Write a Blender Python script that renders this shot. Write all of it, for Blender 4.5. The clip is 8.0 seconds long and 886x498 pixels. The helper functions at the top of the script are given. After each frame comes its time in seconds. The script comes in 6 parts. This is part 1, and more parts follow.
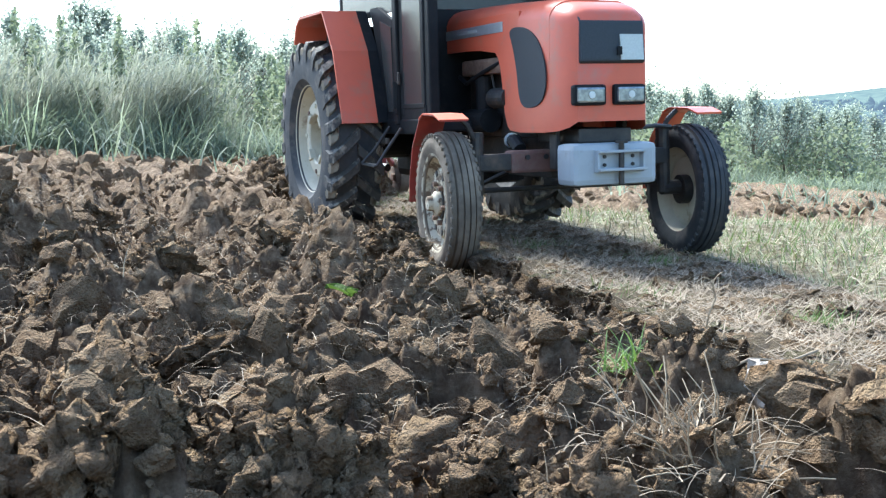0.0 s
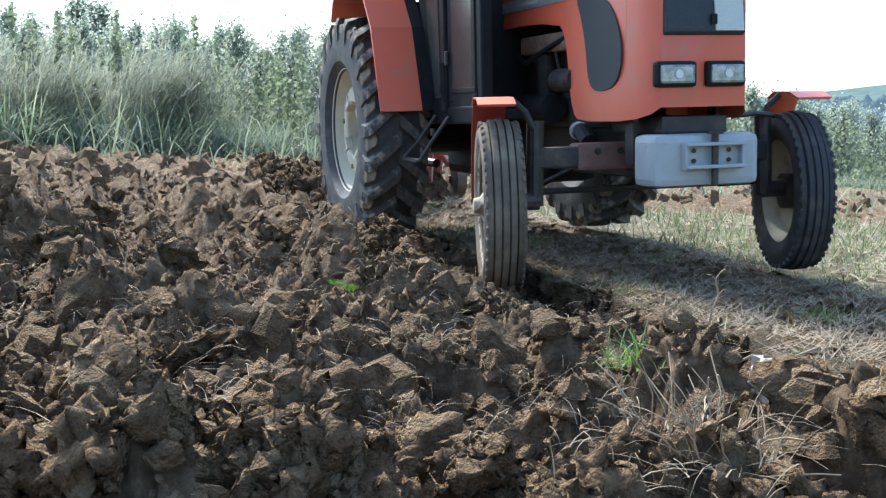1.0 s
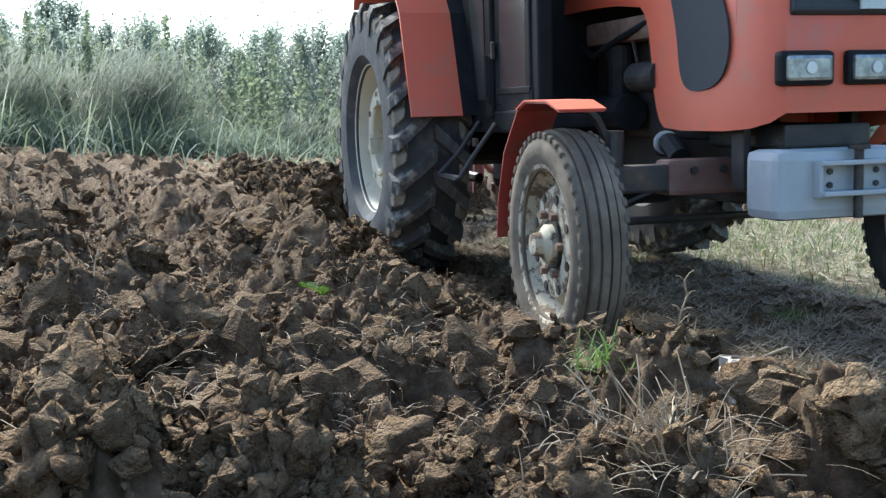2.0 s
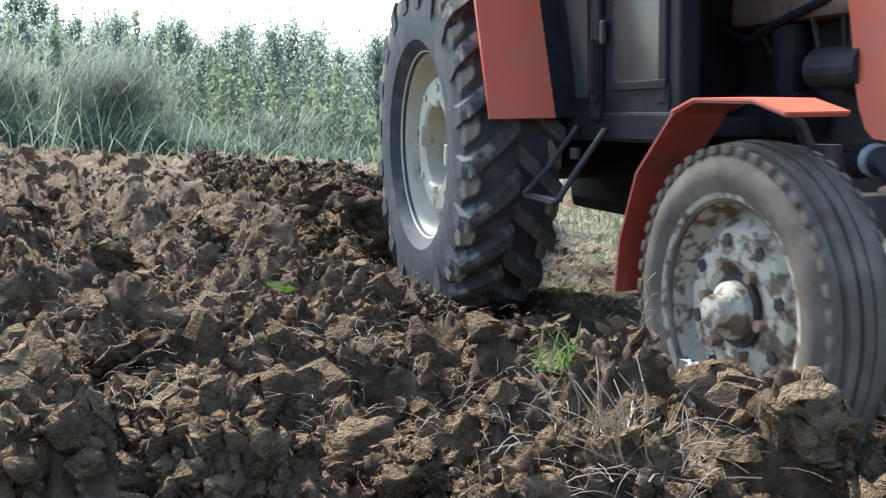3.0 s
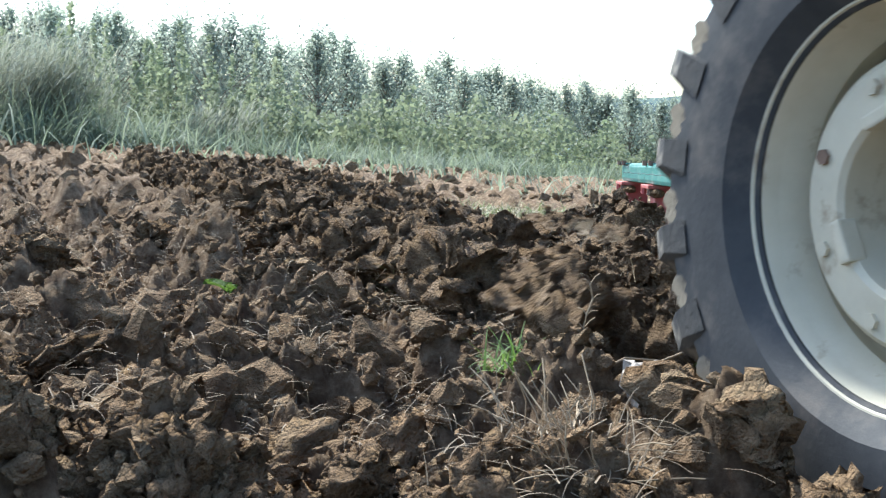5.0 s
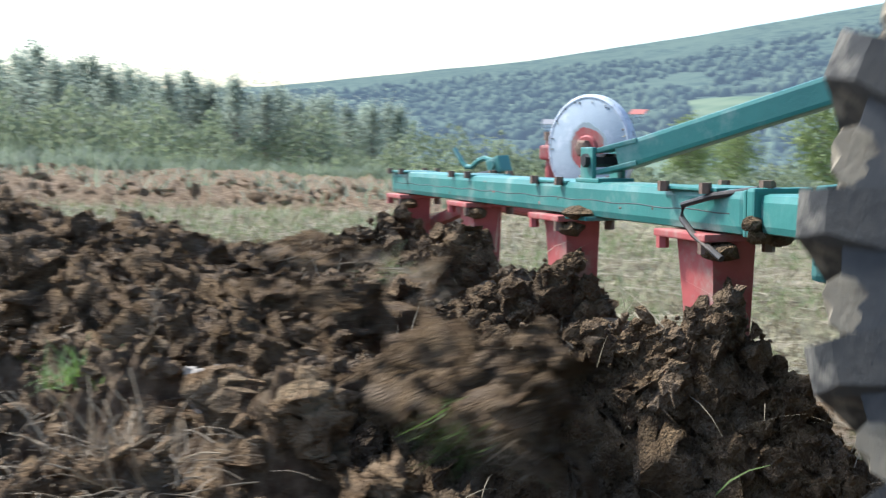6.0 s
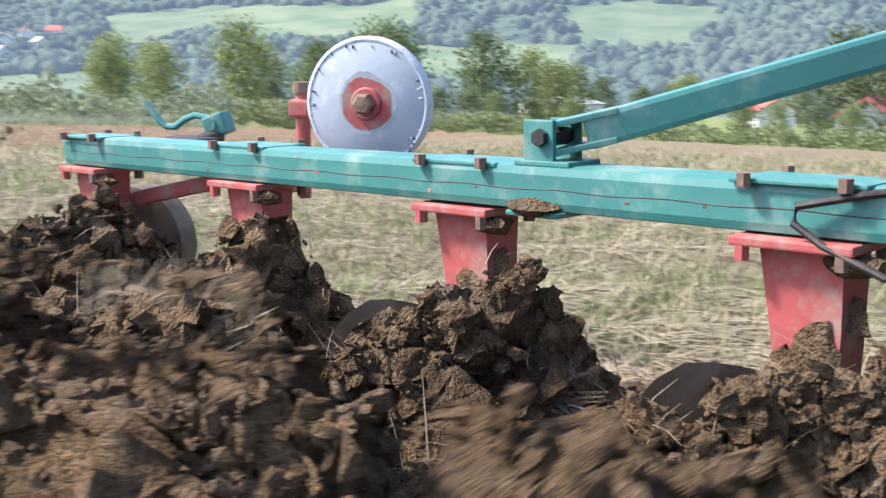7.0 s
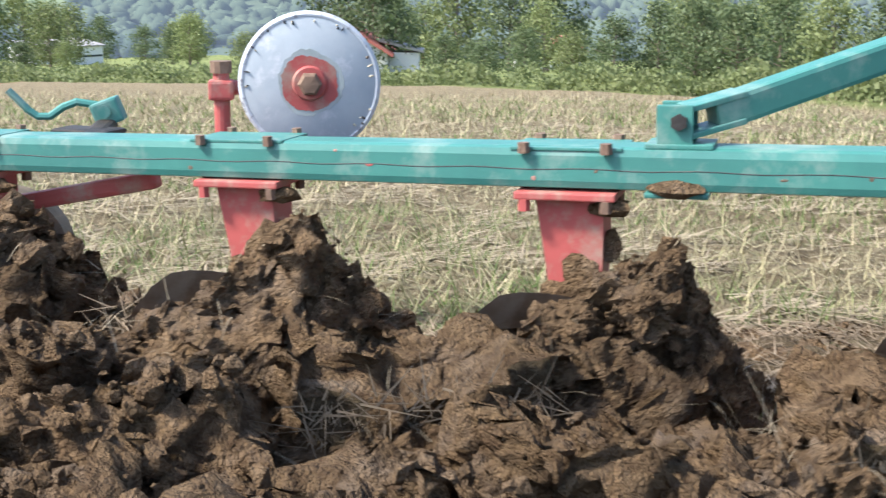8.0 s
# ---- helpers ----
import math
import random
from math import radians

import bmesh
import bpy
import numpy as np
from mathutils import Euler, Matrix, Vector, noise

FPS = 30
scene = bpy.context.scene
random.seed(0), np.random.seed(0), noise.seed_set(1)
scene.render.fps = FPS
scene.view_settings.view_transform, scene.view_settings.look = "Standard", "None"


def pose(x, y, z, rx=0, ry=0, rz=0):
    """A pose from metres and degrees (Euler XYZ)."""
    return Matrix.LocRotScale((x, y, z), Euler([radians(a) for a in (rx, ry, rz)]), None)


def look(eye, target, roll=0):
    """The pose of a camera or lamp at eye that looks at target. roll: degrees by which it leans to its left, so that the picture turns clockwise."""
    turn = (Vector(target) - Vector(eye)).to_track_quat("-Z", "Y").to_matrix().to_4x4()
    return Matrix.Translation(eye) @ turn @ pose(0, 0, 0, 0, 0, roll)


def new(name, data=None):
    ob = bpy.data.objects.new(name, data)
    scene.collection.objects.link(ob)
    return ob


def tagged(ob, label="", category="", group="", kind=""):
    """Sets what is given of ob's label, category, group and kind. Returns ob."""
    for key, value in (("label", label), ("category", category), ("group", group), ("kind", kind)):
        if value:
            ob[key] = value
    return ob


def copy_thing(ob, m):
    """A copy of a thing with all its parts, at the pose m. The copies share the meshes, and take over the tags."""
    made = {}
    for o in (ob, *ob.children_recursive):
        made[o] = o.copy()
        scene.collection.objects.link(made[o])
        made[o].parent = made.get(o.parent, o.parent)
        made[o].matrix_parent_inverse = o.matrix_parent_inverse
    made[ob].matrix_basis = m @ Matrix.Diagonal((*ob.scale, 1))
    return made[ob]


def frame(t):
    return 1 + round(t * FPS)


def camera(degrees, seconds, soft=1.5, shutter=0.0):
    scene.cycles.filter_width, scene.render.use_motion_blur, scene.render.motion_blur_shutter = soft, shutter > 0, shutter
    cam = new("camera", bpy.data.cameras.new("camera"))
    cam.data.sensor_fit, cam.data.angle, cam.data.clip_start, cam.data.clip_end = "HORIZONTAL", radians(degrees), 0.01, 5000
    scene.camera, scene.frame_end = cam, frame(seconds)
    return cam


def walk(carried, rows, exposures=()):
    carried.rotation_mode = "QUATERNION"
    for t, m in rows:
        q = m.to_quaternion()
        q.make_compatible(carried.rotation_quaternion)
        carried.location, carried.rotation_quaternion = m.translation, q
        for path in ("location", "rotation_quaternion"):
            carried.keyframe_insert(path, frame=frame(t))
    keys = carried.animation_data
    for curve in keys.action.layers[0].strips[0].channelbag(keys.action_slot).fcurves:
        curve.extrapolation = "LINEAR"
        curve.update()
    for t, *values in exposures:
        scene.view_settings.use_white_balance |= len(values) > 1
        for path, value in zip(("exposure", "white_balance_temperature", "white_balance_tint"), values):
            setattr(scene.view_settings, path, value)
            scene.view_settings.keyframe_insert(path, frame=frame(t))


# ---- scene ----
# camera: seconds, x, y, z, yaw, pitch, roll
cam = camera(43.2, 8.0, soft=1.25, shutter=0.24)
PATH = [
    (0.0, -0.008, 0.005, 0.838, 0.0, -6.51, 0.15), (0.5, -0.022, 0.004, 0.83, -0.19, -6.68, 0.08),
    (1.0, -0.026, 0.002, 0.837, -0.16, -6.68, 0.02), (1.5, -0.021, 0.009, 0.835, -0.43, -6.55, 0.25),
    (2.0, -0.015, 0.001, 0.845, -1.5, -6.70, 0.13), (3.3, 0.006, -0.004, 0.852, -3.25, -6.75, -0.76),
    (3.5, 0.003, -0.004, 0.849, -3.54, -6.70, -0.96), (4.0, -0.005, 0.004, 0.841, -4.28, -6.67, -1.25),
    (4.2, -0.008, 0.010, 0.843, -4.50, -6.76, -1.22), (5.3, -0.012, 0.008, 0.863, -8.21, -6.84, -1.34),
    (5.5, 0.006, 0.006, 0.868, -11.53, -6.67, -1.53), (6.0, 0.122, -0.01, 0.889, -25.69, -7.13, -0.48),
    (6.3, 0.160, 0.012, 0.895, -35.12, -8.1, -0.8), (6.5, 0.182, 0.030, 0.926, -42.0, -9.04, -0.87),
    (7.0, 0.276, -0.003, 0.970, -54.35, -11.07, -0.50), (7.5, 0.318, -0.113, 1.041, -70.2, -12.91, -0.94),
    (8.0, 0.235, -0.196, 1.063, -79.1, -13.90, -0.62)]
walk(cam, [(t, pose(x, y, z, 90 + p, r, w)) for t, x, y, z, w, p, r in PATH],
     [(0.0, 2.15, 5550, 4), (0.5, 2.2, 5550, 4), (1.0, 1.8, 5650, 4), (1.5, 1.6, 5650, 4), (2.0, 1.7, 5700, 4), (3.5, 2.0, 5650, 4), (4.0, 2.2, 5650, 4), (5.5, 1.65, 5750, 5), (6.5, 1.45, 5800, 11), (7.0, 1.7, 6100, 16), (8.0, 1.65, 6300, 12)])

# light: hazy sun ahead of the first view and a little to its left
SUN_AZ, SUN_EL = -28.0, 48.0
world = bpy.data.worlds.new("sky")
scene.world = world
world.use_nodes = True
wn = world.node_tree.nodes
sky = wn.new("ShaderNodeTexSky")
sky.sky_type, sky.sun_disc = 'NISHITA', False
sky.sun_elevation, sky.sun_rotation = radians(SUN_EL), radians(SUN_AZ)
sky.air_density, sky.dust_density, sky.ozone_density = 1.0, 2.0, 1.5
world.node_tree.links.new(sky.outputs[0], wn["Background"].inputs[0])
wn["Background"].inputs[1].default_value = 0.125
sun = new("sun", bpy.data.lights.new("sun", 'SUN'))
sun.data.energy, sun.data.angle, sun.data.color = 2.8, radians(8), (1.0, 0.95, 0.87)
sd = Vector((math.sin(radians(SUN_AZ)) * math.cos(radians(SUN_EL)), math.cos(radians(SUN_AZ)) * math.cos(radians(SUN_EL)), math.sin(radians(SUN_EL))))
sun.matrix_world = look((0, 0, 30), Vector((0, 0, 30)) - sd)


# ---- materials ----
def material(name, base, second=None, scale=8.0, rough=0.8, metal=0.0, bump=0.0, bump_scale=40.0, third=None, third_scale=2.0,
             third_cut=(0.55, 0.7), translucent=0.0, detail=8.0, vary=0.0, stretch=None, gloss=0.5):
    """Principled surface: two colours mixed by fine noise, a third laid over by coarse noise, relief, and random tint per object or island."""
    m = bpy.data.materials.new(name)
    m.use_nodes = True
    n, l = m.node_tree.nodes, m.node_tree.links
    b = n["Principled BSDF"]
    b.inputs["Roughness"].default_value, b.inputs["Metallic"].default_value = rough, metal
    deep = 0.06 if bump >= 0.85 else 0.02
    b.inputs["Specular IOR Level"].default_value = gloss
    co = n.new("ShaderNodeTexCoord").outputs["Object"]
    if stretch:
        mp = n.new("ShaderNodeMapping")
        mp.inputs["Scale"].default_value = stretch
        l.new(co, mp.inputs[0])
        co = mp.outputs[0]

    def noise_fac(s, lo, hi, d=detail):
        t = n.new("ShaderNodeTexNoise")
        t.inputs["Scale"].default_value, t.inputs["Detail"].default_value, t.inputs["Roughness"].default_value = s, d, 0.65
        l.new(co, t.inputs["Vector"])
        r = n.new("ShaderNodeMapRange")
        r.inputs[1].default_value, r.inputs[2].default_value = lo, hi
        l.new(t.outputs[0], r.inputs[0])
        return r.outputs[0]

    def mix(fac, a, c):
        x = n.new("ShaderNodeMix")
        x.data_type = 'RGBA'
        for sock, v in ((x.inputs[0], fac), (x.inputs[6], a), (x.inputs[7], c)):
            if isinstance(v, (tuple, float)):
                sock.default_value = (*v, 1) if isinstance(v, tuple) else v
            else:
                l.new(v, sock)
        return x.outputs[2]
    col = base
    if second:
        col = mix(noise_fac(scale, 0.35, 0.65), base, second)
    if third:
        col = mix(noise_fac(third_scale, *third_cut), col, third)
    if vary:
        g = n.new("ShaderNodeNewGeometry")
        o = n.new("ShaderNodeObjectInfo")
        add = n.new("ShaderNodeMath")
        add.operation = 'ADD'
        l.new(g.outputs["Random Per Island"], add.inputs[0])
        l.new(o.outputs["Random"], add.inputs[1])
        r = n.new("ShaderNodeMapRange")
        r.inputs[2].default_value, r.inputs[3].default_value, r.inputs[4].default_value = 2.0, 1 - vary, 1 + vary
        l.new(add.outputs[0], r.inputs[0])
        h = n.new("ShaderNodeHueSaturation")
        l.new(r.outputs[0], h.inputs["Value"])
        if isinstance(col, tuple):
            h.inputs["Color"].default_value = (*col, 1)
        else:
            l.new(col, h.inputs["Color"])
        col = h.outputs[0]
    if isinstance(col, tuple):
        b.inputs["Base Color"].default_value = (*col, 1)
    else:
        l.new(col, b.inputs["Base Color"])
    if bump:
        t = n.new("ShaderNodeTexNoise")
        t.inputs["Scale"].default_value, t.inputs["Detail"].default_value, t.inputs["Roughness"].default_value = bump_scale, 8, 0.7
        l.new(co, t.inputs["Vector"])
        bp = n.new("ShaderNodeBump")
        bp.inputs["Strength"].default_value, bp.inputs["Distance"].default_value = bump, deep
        high = t.outputs[0]
        if deep > 0.05:
            # crumbs: rounded grains of two sizes on the broken faces
            for grain, share in ((bump_scale * 2.2, 0.45), (bump_scale * 5.5, 0.28)):
                cell = n.new("ShaderNodeTexVoronoi")
                cell.inputs["Scale"].default_value = grain
                l.new(co, cell.inputs["Vector"])
                less = n.new("ShaderNodeMath")
                less.operation = 'MULTIPLY_ADD'
                less.inputs[1].default_value = -share
                l.new(cell.outputs["Distance"], less.inputs[0]), l.new(high, less.inputs[2])
                high = less.outputs[0]
        l.new(high, bp.inputs["Height"])
        l.new(bp.outputs[0], b.inputs["Normal"])
    if translucent:
        tr = n.new("ShaderNodeBsdfTranslucent")
        if isinstance(col, tuple):
            tr.inputs[0].default_value = (*col, 1)
        else:
            l.new(col, tr.inputs[0])
        ms = n.new("ShaderNodeMixShader")
        ms.inputs[0].default_value = translucent
        l.new(b.outputs[0], ms.inputs[1])
        l.new(tr.outputs[0], ms.inputs[2])
        l.new(ms.outputs[0], n["Material Output"].inputs[0])
    return m


CLOD = material("clod", (0.16, 0.10, 0.054), (0.355, 0.24, 0.138), 22, 0.95, bump=1.0, bump_scale=38, third=(0.37, 0.27, 0.16), third_scale=8, third_cut=(0.48, 0.70), vary=0.2, gloss=0.1, detail=12)
DAMP = material("damp_soil", (0.112, 0.07, 0.039), (0.275, 0.186, 0.103), 22, 0.92, bump=1.0, bump_scale=38, third=(0.27, 0.20, 0.135), third_scale=8, third_cut=(0.5, 0.7), vary=0.25, gloss=0.12, detail=12)
STRAW = material("straw", (0.44, 0.37, 0.25), (0.30, 0.24, 0.155), 5, 0.8, translucent=0.25, vary=0.45)
ROOT = material("dry_root", (0.38, 0.30, 0.20), (0.22, 0.165, 0.105), 3, 0.85, translucent=0.15, vary=0.5)
STUBBLE = material("stubble_straw", (0.35, 0.30, 0.185), (0.175, 0.17, 0.08), 1.4, 0.85, translucent=0.06, vary=0.85)
GRASS = material("grass", (0.10, 0.16, 0.035), (0.16, 0.21, 0.06), 3, 0.7, translucent=0.35, vary=0.35)
REED = material("reed", (0.12, 0.155, 0.085), (0.26, 0.29, 0.20), 0.9, 0.7, translucent=0.45, vary=0.75)
# LEAF is paler than foliage: haze over the young trees is put into its colour
LEAF = material("haze_paled_leaf", (0.27, 0.305, 0.235), (0.345, 0.385, 0.305), 0.5, 0.55, translucent=0.7, vary=0.35)
SCRUB = material("scrub_leaf", (0.15, 0.18, 0.10), (0.215, 0.235, 0.145), 0.4, 0.7, translucent=0.5, vary=0.4)
LEAF_DEEP = material("deep_green_leaf", (0.085, 0.125, 0.05), (0.14, 0.175, 0.08), 0.4, 0.7, translucent=0.4, vary=0.4)
LEAF_PALE = material("leaf_pale", (0.15, 0.19, 0.07), (0.22, 0.25, 0.10), 0.4, 0.7, translucent=0.4, vary=0.4)
BARK = material("bark", (0.12, 0.09, 0.065), (0.22, 0.18, 0.14), 9, 0.9, bump=0.5)
ORANGE = material("orange_paint", (0.64, 0.125, 0.06), (0.56, 0.11, 0.055), 3, 0.42, third=(0.42, 0.17, 0.105), third_scale=6, third_cut=(0.54, 0.8), bump=0.03, bump_scale=15)
DULL_RED = material("dull_red", (0.34, 0.045, 0.03), (0.26, 0.04, 0.03), 5, 0.45, third=(0.2, 0.12, 0.08), third_scale=9, third_cut=(0.55, 0.75), bump=0.05)
PLOUGH_RED = material("plough_red_paint", (0.42, 0.085, 0.075), (0.35, 0.075, 0.066), 7, 0.6, third=(0.34, 0.22, 0.17), third_scale=9, third_cut=(0.49, 0.66), bump=0.12, bump_scale=30)
TEAL = material("teal_paint", (0.055, 0.215, 0.18), (0.045, 0.175, 0.152), 5, 0.42, third=(0.24, 0.32, 0.275), third_scale=7, third_cut=(0.51, 0.74), bump=0.1, bump_scale=25)
BLACK = material("black_paint", (0.011, 0.012, 0.013), (0.017, 0.018, 0.019), 6, 0.5, third=(0.036, 0.032, 0.028), third_scale=5, third_cut=(0.52, 0.78), bump=0.04, gloss=0.1)
IRON = material("dark_iron", (0.035, 0.033, 0.032), (0.06, 0.055, 0.05), 9, 0.55, metal=0.5, third=(0.12, 0.09, 0.065), third_scale=7, third_cut=(0.52, 0.75), bump=0.15)
RUST = material("rusty_steel", (0.16, 0.10, 0.07), (0.24, 0.16, 0.11), 20, 0.75, metal=0.3, bump=0.25, third=(0.1, 0.06, 0.04), third_scale=9)
BRIGHT = material("worn_steel", (0.36, 0.33, 0.29), (0.27, 0.23, 0.19), 16, 0.42, metal=0.8, third=(0.17, 0.12, 0.08), third_scale=7, third_cut=(0.5, 0.68))
MUDDY_RUBBER = material("mud_caked_rubber", (0.035, 0.034, 0.032), (0.085, 0.074, 0.06), 8, 0.8, third=(0.28, 0.245, 0.19), third_scale=7, third_cut=(0.52, 0.62), bump=0.35)
TYRE_MUD = material("dry_tyre_mud", (0.29, 0.245, 0.18), (0.20, 0.17, 0.125), 11, 0.95, third=(0.09, 0.078, 0.065), third_scale=9, third_cut=(0.53, 0.6), bump=0.4, bump_scale=50, gloss=0.1)
RUBBER = material("tyre_rubber", (0.028, 0.029, 0.03), (0.045, 0.045, 0.045), 12, 0.75, third=(0.12, 0.10, 0.08), third_scale=6, third_cut=(0.52, 0.78), bump=0.12)
DUSTY = material("dusty_rubber", (0.10, 0.08, 0.058), (0.165, 0.135, 0.10), 9, 0.88, third=(0.24, 0.195, 0.14), third_scale=5, third_cut=(0.5, 0.72), bump=0.25, gloss=0.2)
RIM = material("cream_rim_paint", (0.56, 0.505, 0.375), (0.48, 0.43, 0.315), 6, 0.6, third=(0.27, 0.20, 0.13), third_scale=8, third_cut=(0.58, 0.72), bump=0.08, gloss=0.25)
MUDDY_RIM = material("mud_spattered_rim", (0.52, 0.46, 0.34), (0.42, 0.37, 0.27), 6, 0.85, third=(0.15, 0.11, 0.075), third_scale=17, third_cut=(0.48, 0.55), bump=0.3, gloss=0.1)
GREY_BLUE = material("grey_blue_paint", (0.40, 0.42, 0.425), (0.35, 0.37, 0.375), 6, 0.6, third=(0.28, 0.26, 0.22), third_scale=9, third_cut=(0.58, 0.78), bump=0.05, gloss=0.3)
MAROON = material("muddy_maroon_paint", (0.13, 0.062, 0.05), (0.17, 0.09, 0.07), 8, 0.6, third=(0.19, 0.145, 0.105), third_scale=6, third_cut=(0.5, 0.75), bump=0.12)
TEAL_GREY = material("greenish_grey_paint", (0.30, 0.35, 0.34), (0.38, 0.43, 0.44), 18, 0.65, bump=0.1)
CHIPPED = material("chipped_white_paint", (0.58, 0.61, 0.64), (0.45, 0.49, 0.54), 30, 0.6, third=(0.24, 0.25, 0.27), third_scale=38, third_cut=(0.56, 0.62), bump=0.2)
DISC_WHITE = material("chalky_blue_white_paint", (0.42, 0.47, 0.50), (0.36, 0.41, 0.45), 9, 0.6, third=(0.55, 0.57, 0.6), third_scale=13, third_cut=(0.55, 0.7), bump=0.12, bump_scale=30)
DARK_VENT = material("dark_mesh", (0.02, 0.026, 0.03), (0.035, 0.04, 0.045), 120, 0.6, bump=0.3, bump_scale=200)
PALE = material("pale_plate", (0.55, 0.57, 0.51), (0.47, 0.49, 0.44), 90, 0.4)
SILVER = material("silver_trim", (0.55, 0.56, 0.57), (0.45, 0.46, 0.47), 14, 0.35, metal=0.6)
GLASS = material("cab_glass", (0.035, 0.038, 0.036), (0.05, 0.052, 0.049), 3, 0.18, gloss=0.3)
LAMP = material("lamp_reflector", (0.36, 0.38, 0.38), (0.17, 0.18, 0.19), 34, 0.22, metal=0.6)
STONE = material("pale_stone", (0.42, 0.36, 0.29), (0.33, 0.27, 0.21), 14, 0.9, bump=0.4)
ROOF_RED = material("red_roof_tiles", (0.40, 0.13, 0.10), (0.33, 0.10, 0.08), 3, 0.8)
ROOF_GREY = material("grey_roof", (0.24, 0.23, 0.23), (0.3, 0.29, 0.28), 3, 0.8)
WALL = material("white_render", (0.72, 0.71, 0.68), (0.65, 0.64, 0.6), 2, 0.85)
PANE = material("window_pane", (0.05, 0.06, 0.07), None, rough=0.1)
clear = GLASS.node_tree.nodes["Principled BSDF"]
clear.inputs["Transmission Weight"].default_value = 0.06


def zoned_ground():
    """Soil, stubble and grass, laid out by two masks of the ground's mesh."""
    m = bpy.data.materials.new("field_ground")
    m.use_nodes = True
    n, l = m.node_tree.nodes, m.node_tree.links
    b = n["Principled BSDF"]
    b.inputs["Roughness"].default_value, b.inputs["Specular IOR Level"].default_value = 0.95, 0.15
    co = n.new("ShaderNodeTexCoord").outputs["Object"]

    def ramp(scale, stops, d=8):
        t = n.new("ShaderNodeTexNoise")
        t.inputs["Scale"].default_value, t.inputs["Detail"].default_value, t.inputs["Roughness"].default_value = scale, d, 0.68
        l.new(co, t.inputs["Vector"])
        r = n.new("ShaderNodeValToRGB")
        r.color_ramp.elements[0].position, r.color_ramp.elements[0].color = stops[0][0], (*stops[0][1], 1)
        r.color_ramp.elements[1].position, r.color_ramp.elements[1].color = stops[-1][0], (*stops[-1][1], 1)
        for p, c in stops[1:-1]:
            e = r.color_ramp.elements.new(p)
            e.color = (*c, 1)
        l.new(t.outputs[0], r.inputs[0])
        return r.outputs[0]

    def mix(fac, a, c):
        x = n.new("ShaderNodeMix")
        x.data_type = 'RGBA'
        l.new(fac, x.inputs[0]), l.new(a, x.inputs[6]), l.new(c, x.inputs[7])
        return x.outputs[2]
    soil = ramp(16, [(0.36, (0.108, 0.066, 0.038)), (0.5, (0.222, 0.149, 0.087)), (0.64, (0.375, 0.272, 0.17))], 12)
    stub = ramp(11, [(0.32, (0.10, 0.075, 0.045)), (0.46, (0.19, 0.15, 0.088)), (0.56, (0.30, 0.245, 0.15)), (0.7, (0.18, 0.185, 0.08))], 12)
    green = ramp(0.6, [(0.3, (0.10, 0.14, 0.04)), (0.5, (0.17, 0.20, 0.07)), (0.7, (0.25, 0.25, 0.11))])
    a1 = n.new("ShaderNodeAttribute")
    a1.attribute_name = "stubble"
    a2 = n.new("ShaderNodeAttribute")
    a2.attribute_name = "meadow"
    col = mix(a2.outputs["Fac"], mix(a1.outputs["Fac"], soil, stub), green)
    l.new(col, b.inputs["Base Color"])
    t = n.new("ShaderNodeTexNoise")
    t.inputs["Scale"].default_value, t.inputs["Detail"].default_value, t.inputs["Roughness"].default_value = 45, 12, 0.8
    l.new(co, t.inputs["Vector"])
    bp = n.new("ShaderNodeBump")
    bp.inputs["Strength"].default_value, bp.inputs["Distance"].default_value = 1.0, 0.05
    l.new(t.outputs[0], bp.inputs["Height"])
    l.new(bp.outputs[0], b.inputs["Normal"])
    return m


GROUND = zoned_ground()


# ---- mesh helpers ----
def hashed(ix, iy, k):
    h = np.sin(ix * 127.1 + iy * 311.7 + k * 74.7) * 43758.5453
    return h - np.floor(h)


def value_noise(x, y, k=0):
    ix, iy = np.floor(x), np.floor(y)
    fx, fy = x - ix, y - iy
    fx, fy = fx * fx * (3 - 2 * fx), fy * fy * (3 - 2 * fy)
    a, b = hashed(ix, iy, k), hashed(ix + 1, iy, k)
    c, d = hashed(ix, iy + 1, k), hashed(ix + 1, iy + 1, k)
    return (a * (1 - fx) + b * fx) * (1 - fy) + (c * (1 - fx) + d * fx) * fy


def fractal(x, y, octaves=4, k=0):
    s, a, t = 0, 0.5, 0
    for i in range(octaves):
        s, t = s + a * value_noise(x * 2 ** i, y * 2 ** i, k + i), t + a
        a *= 0.55
    return s / t - 0.5


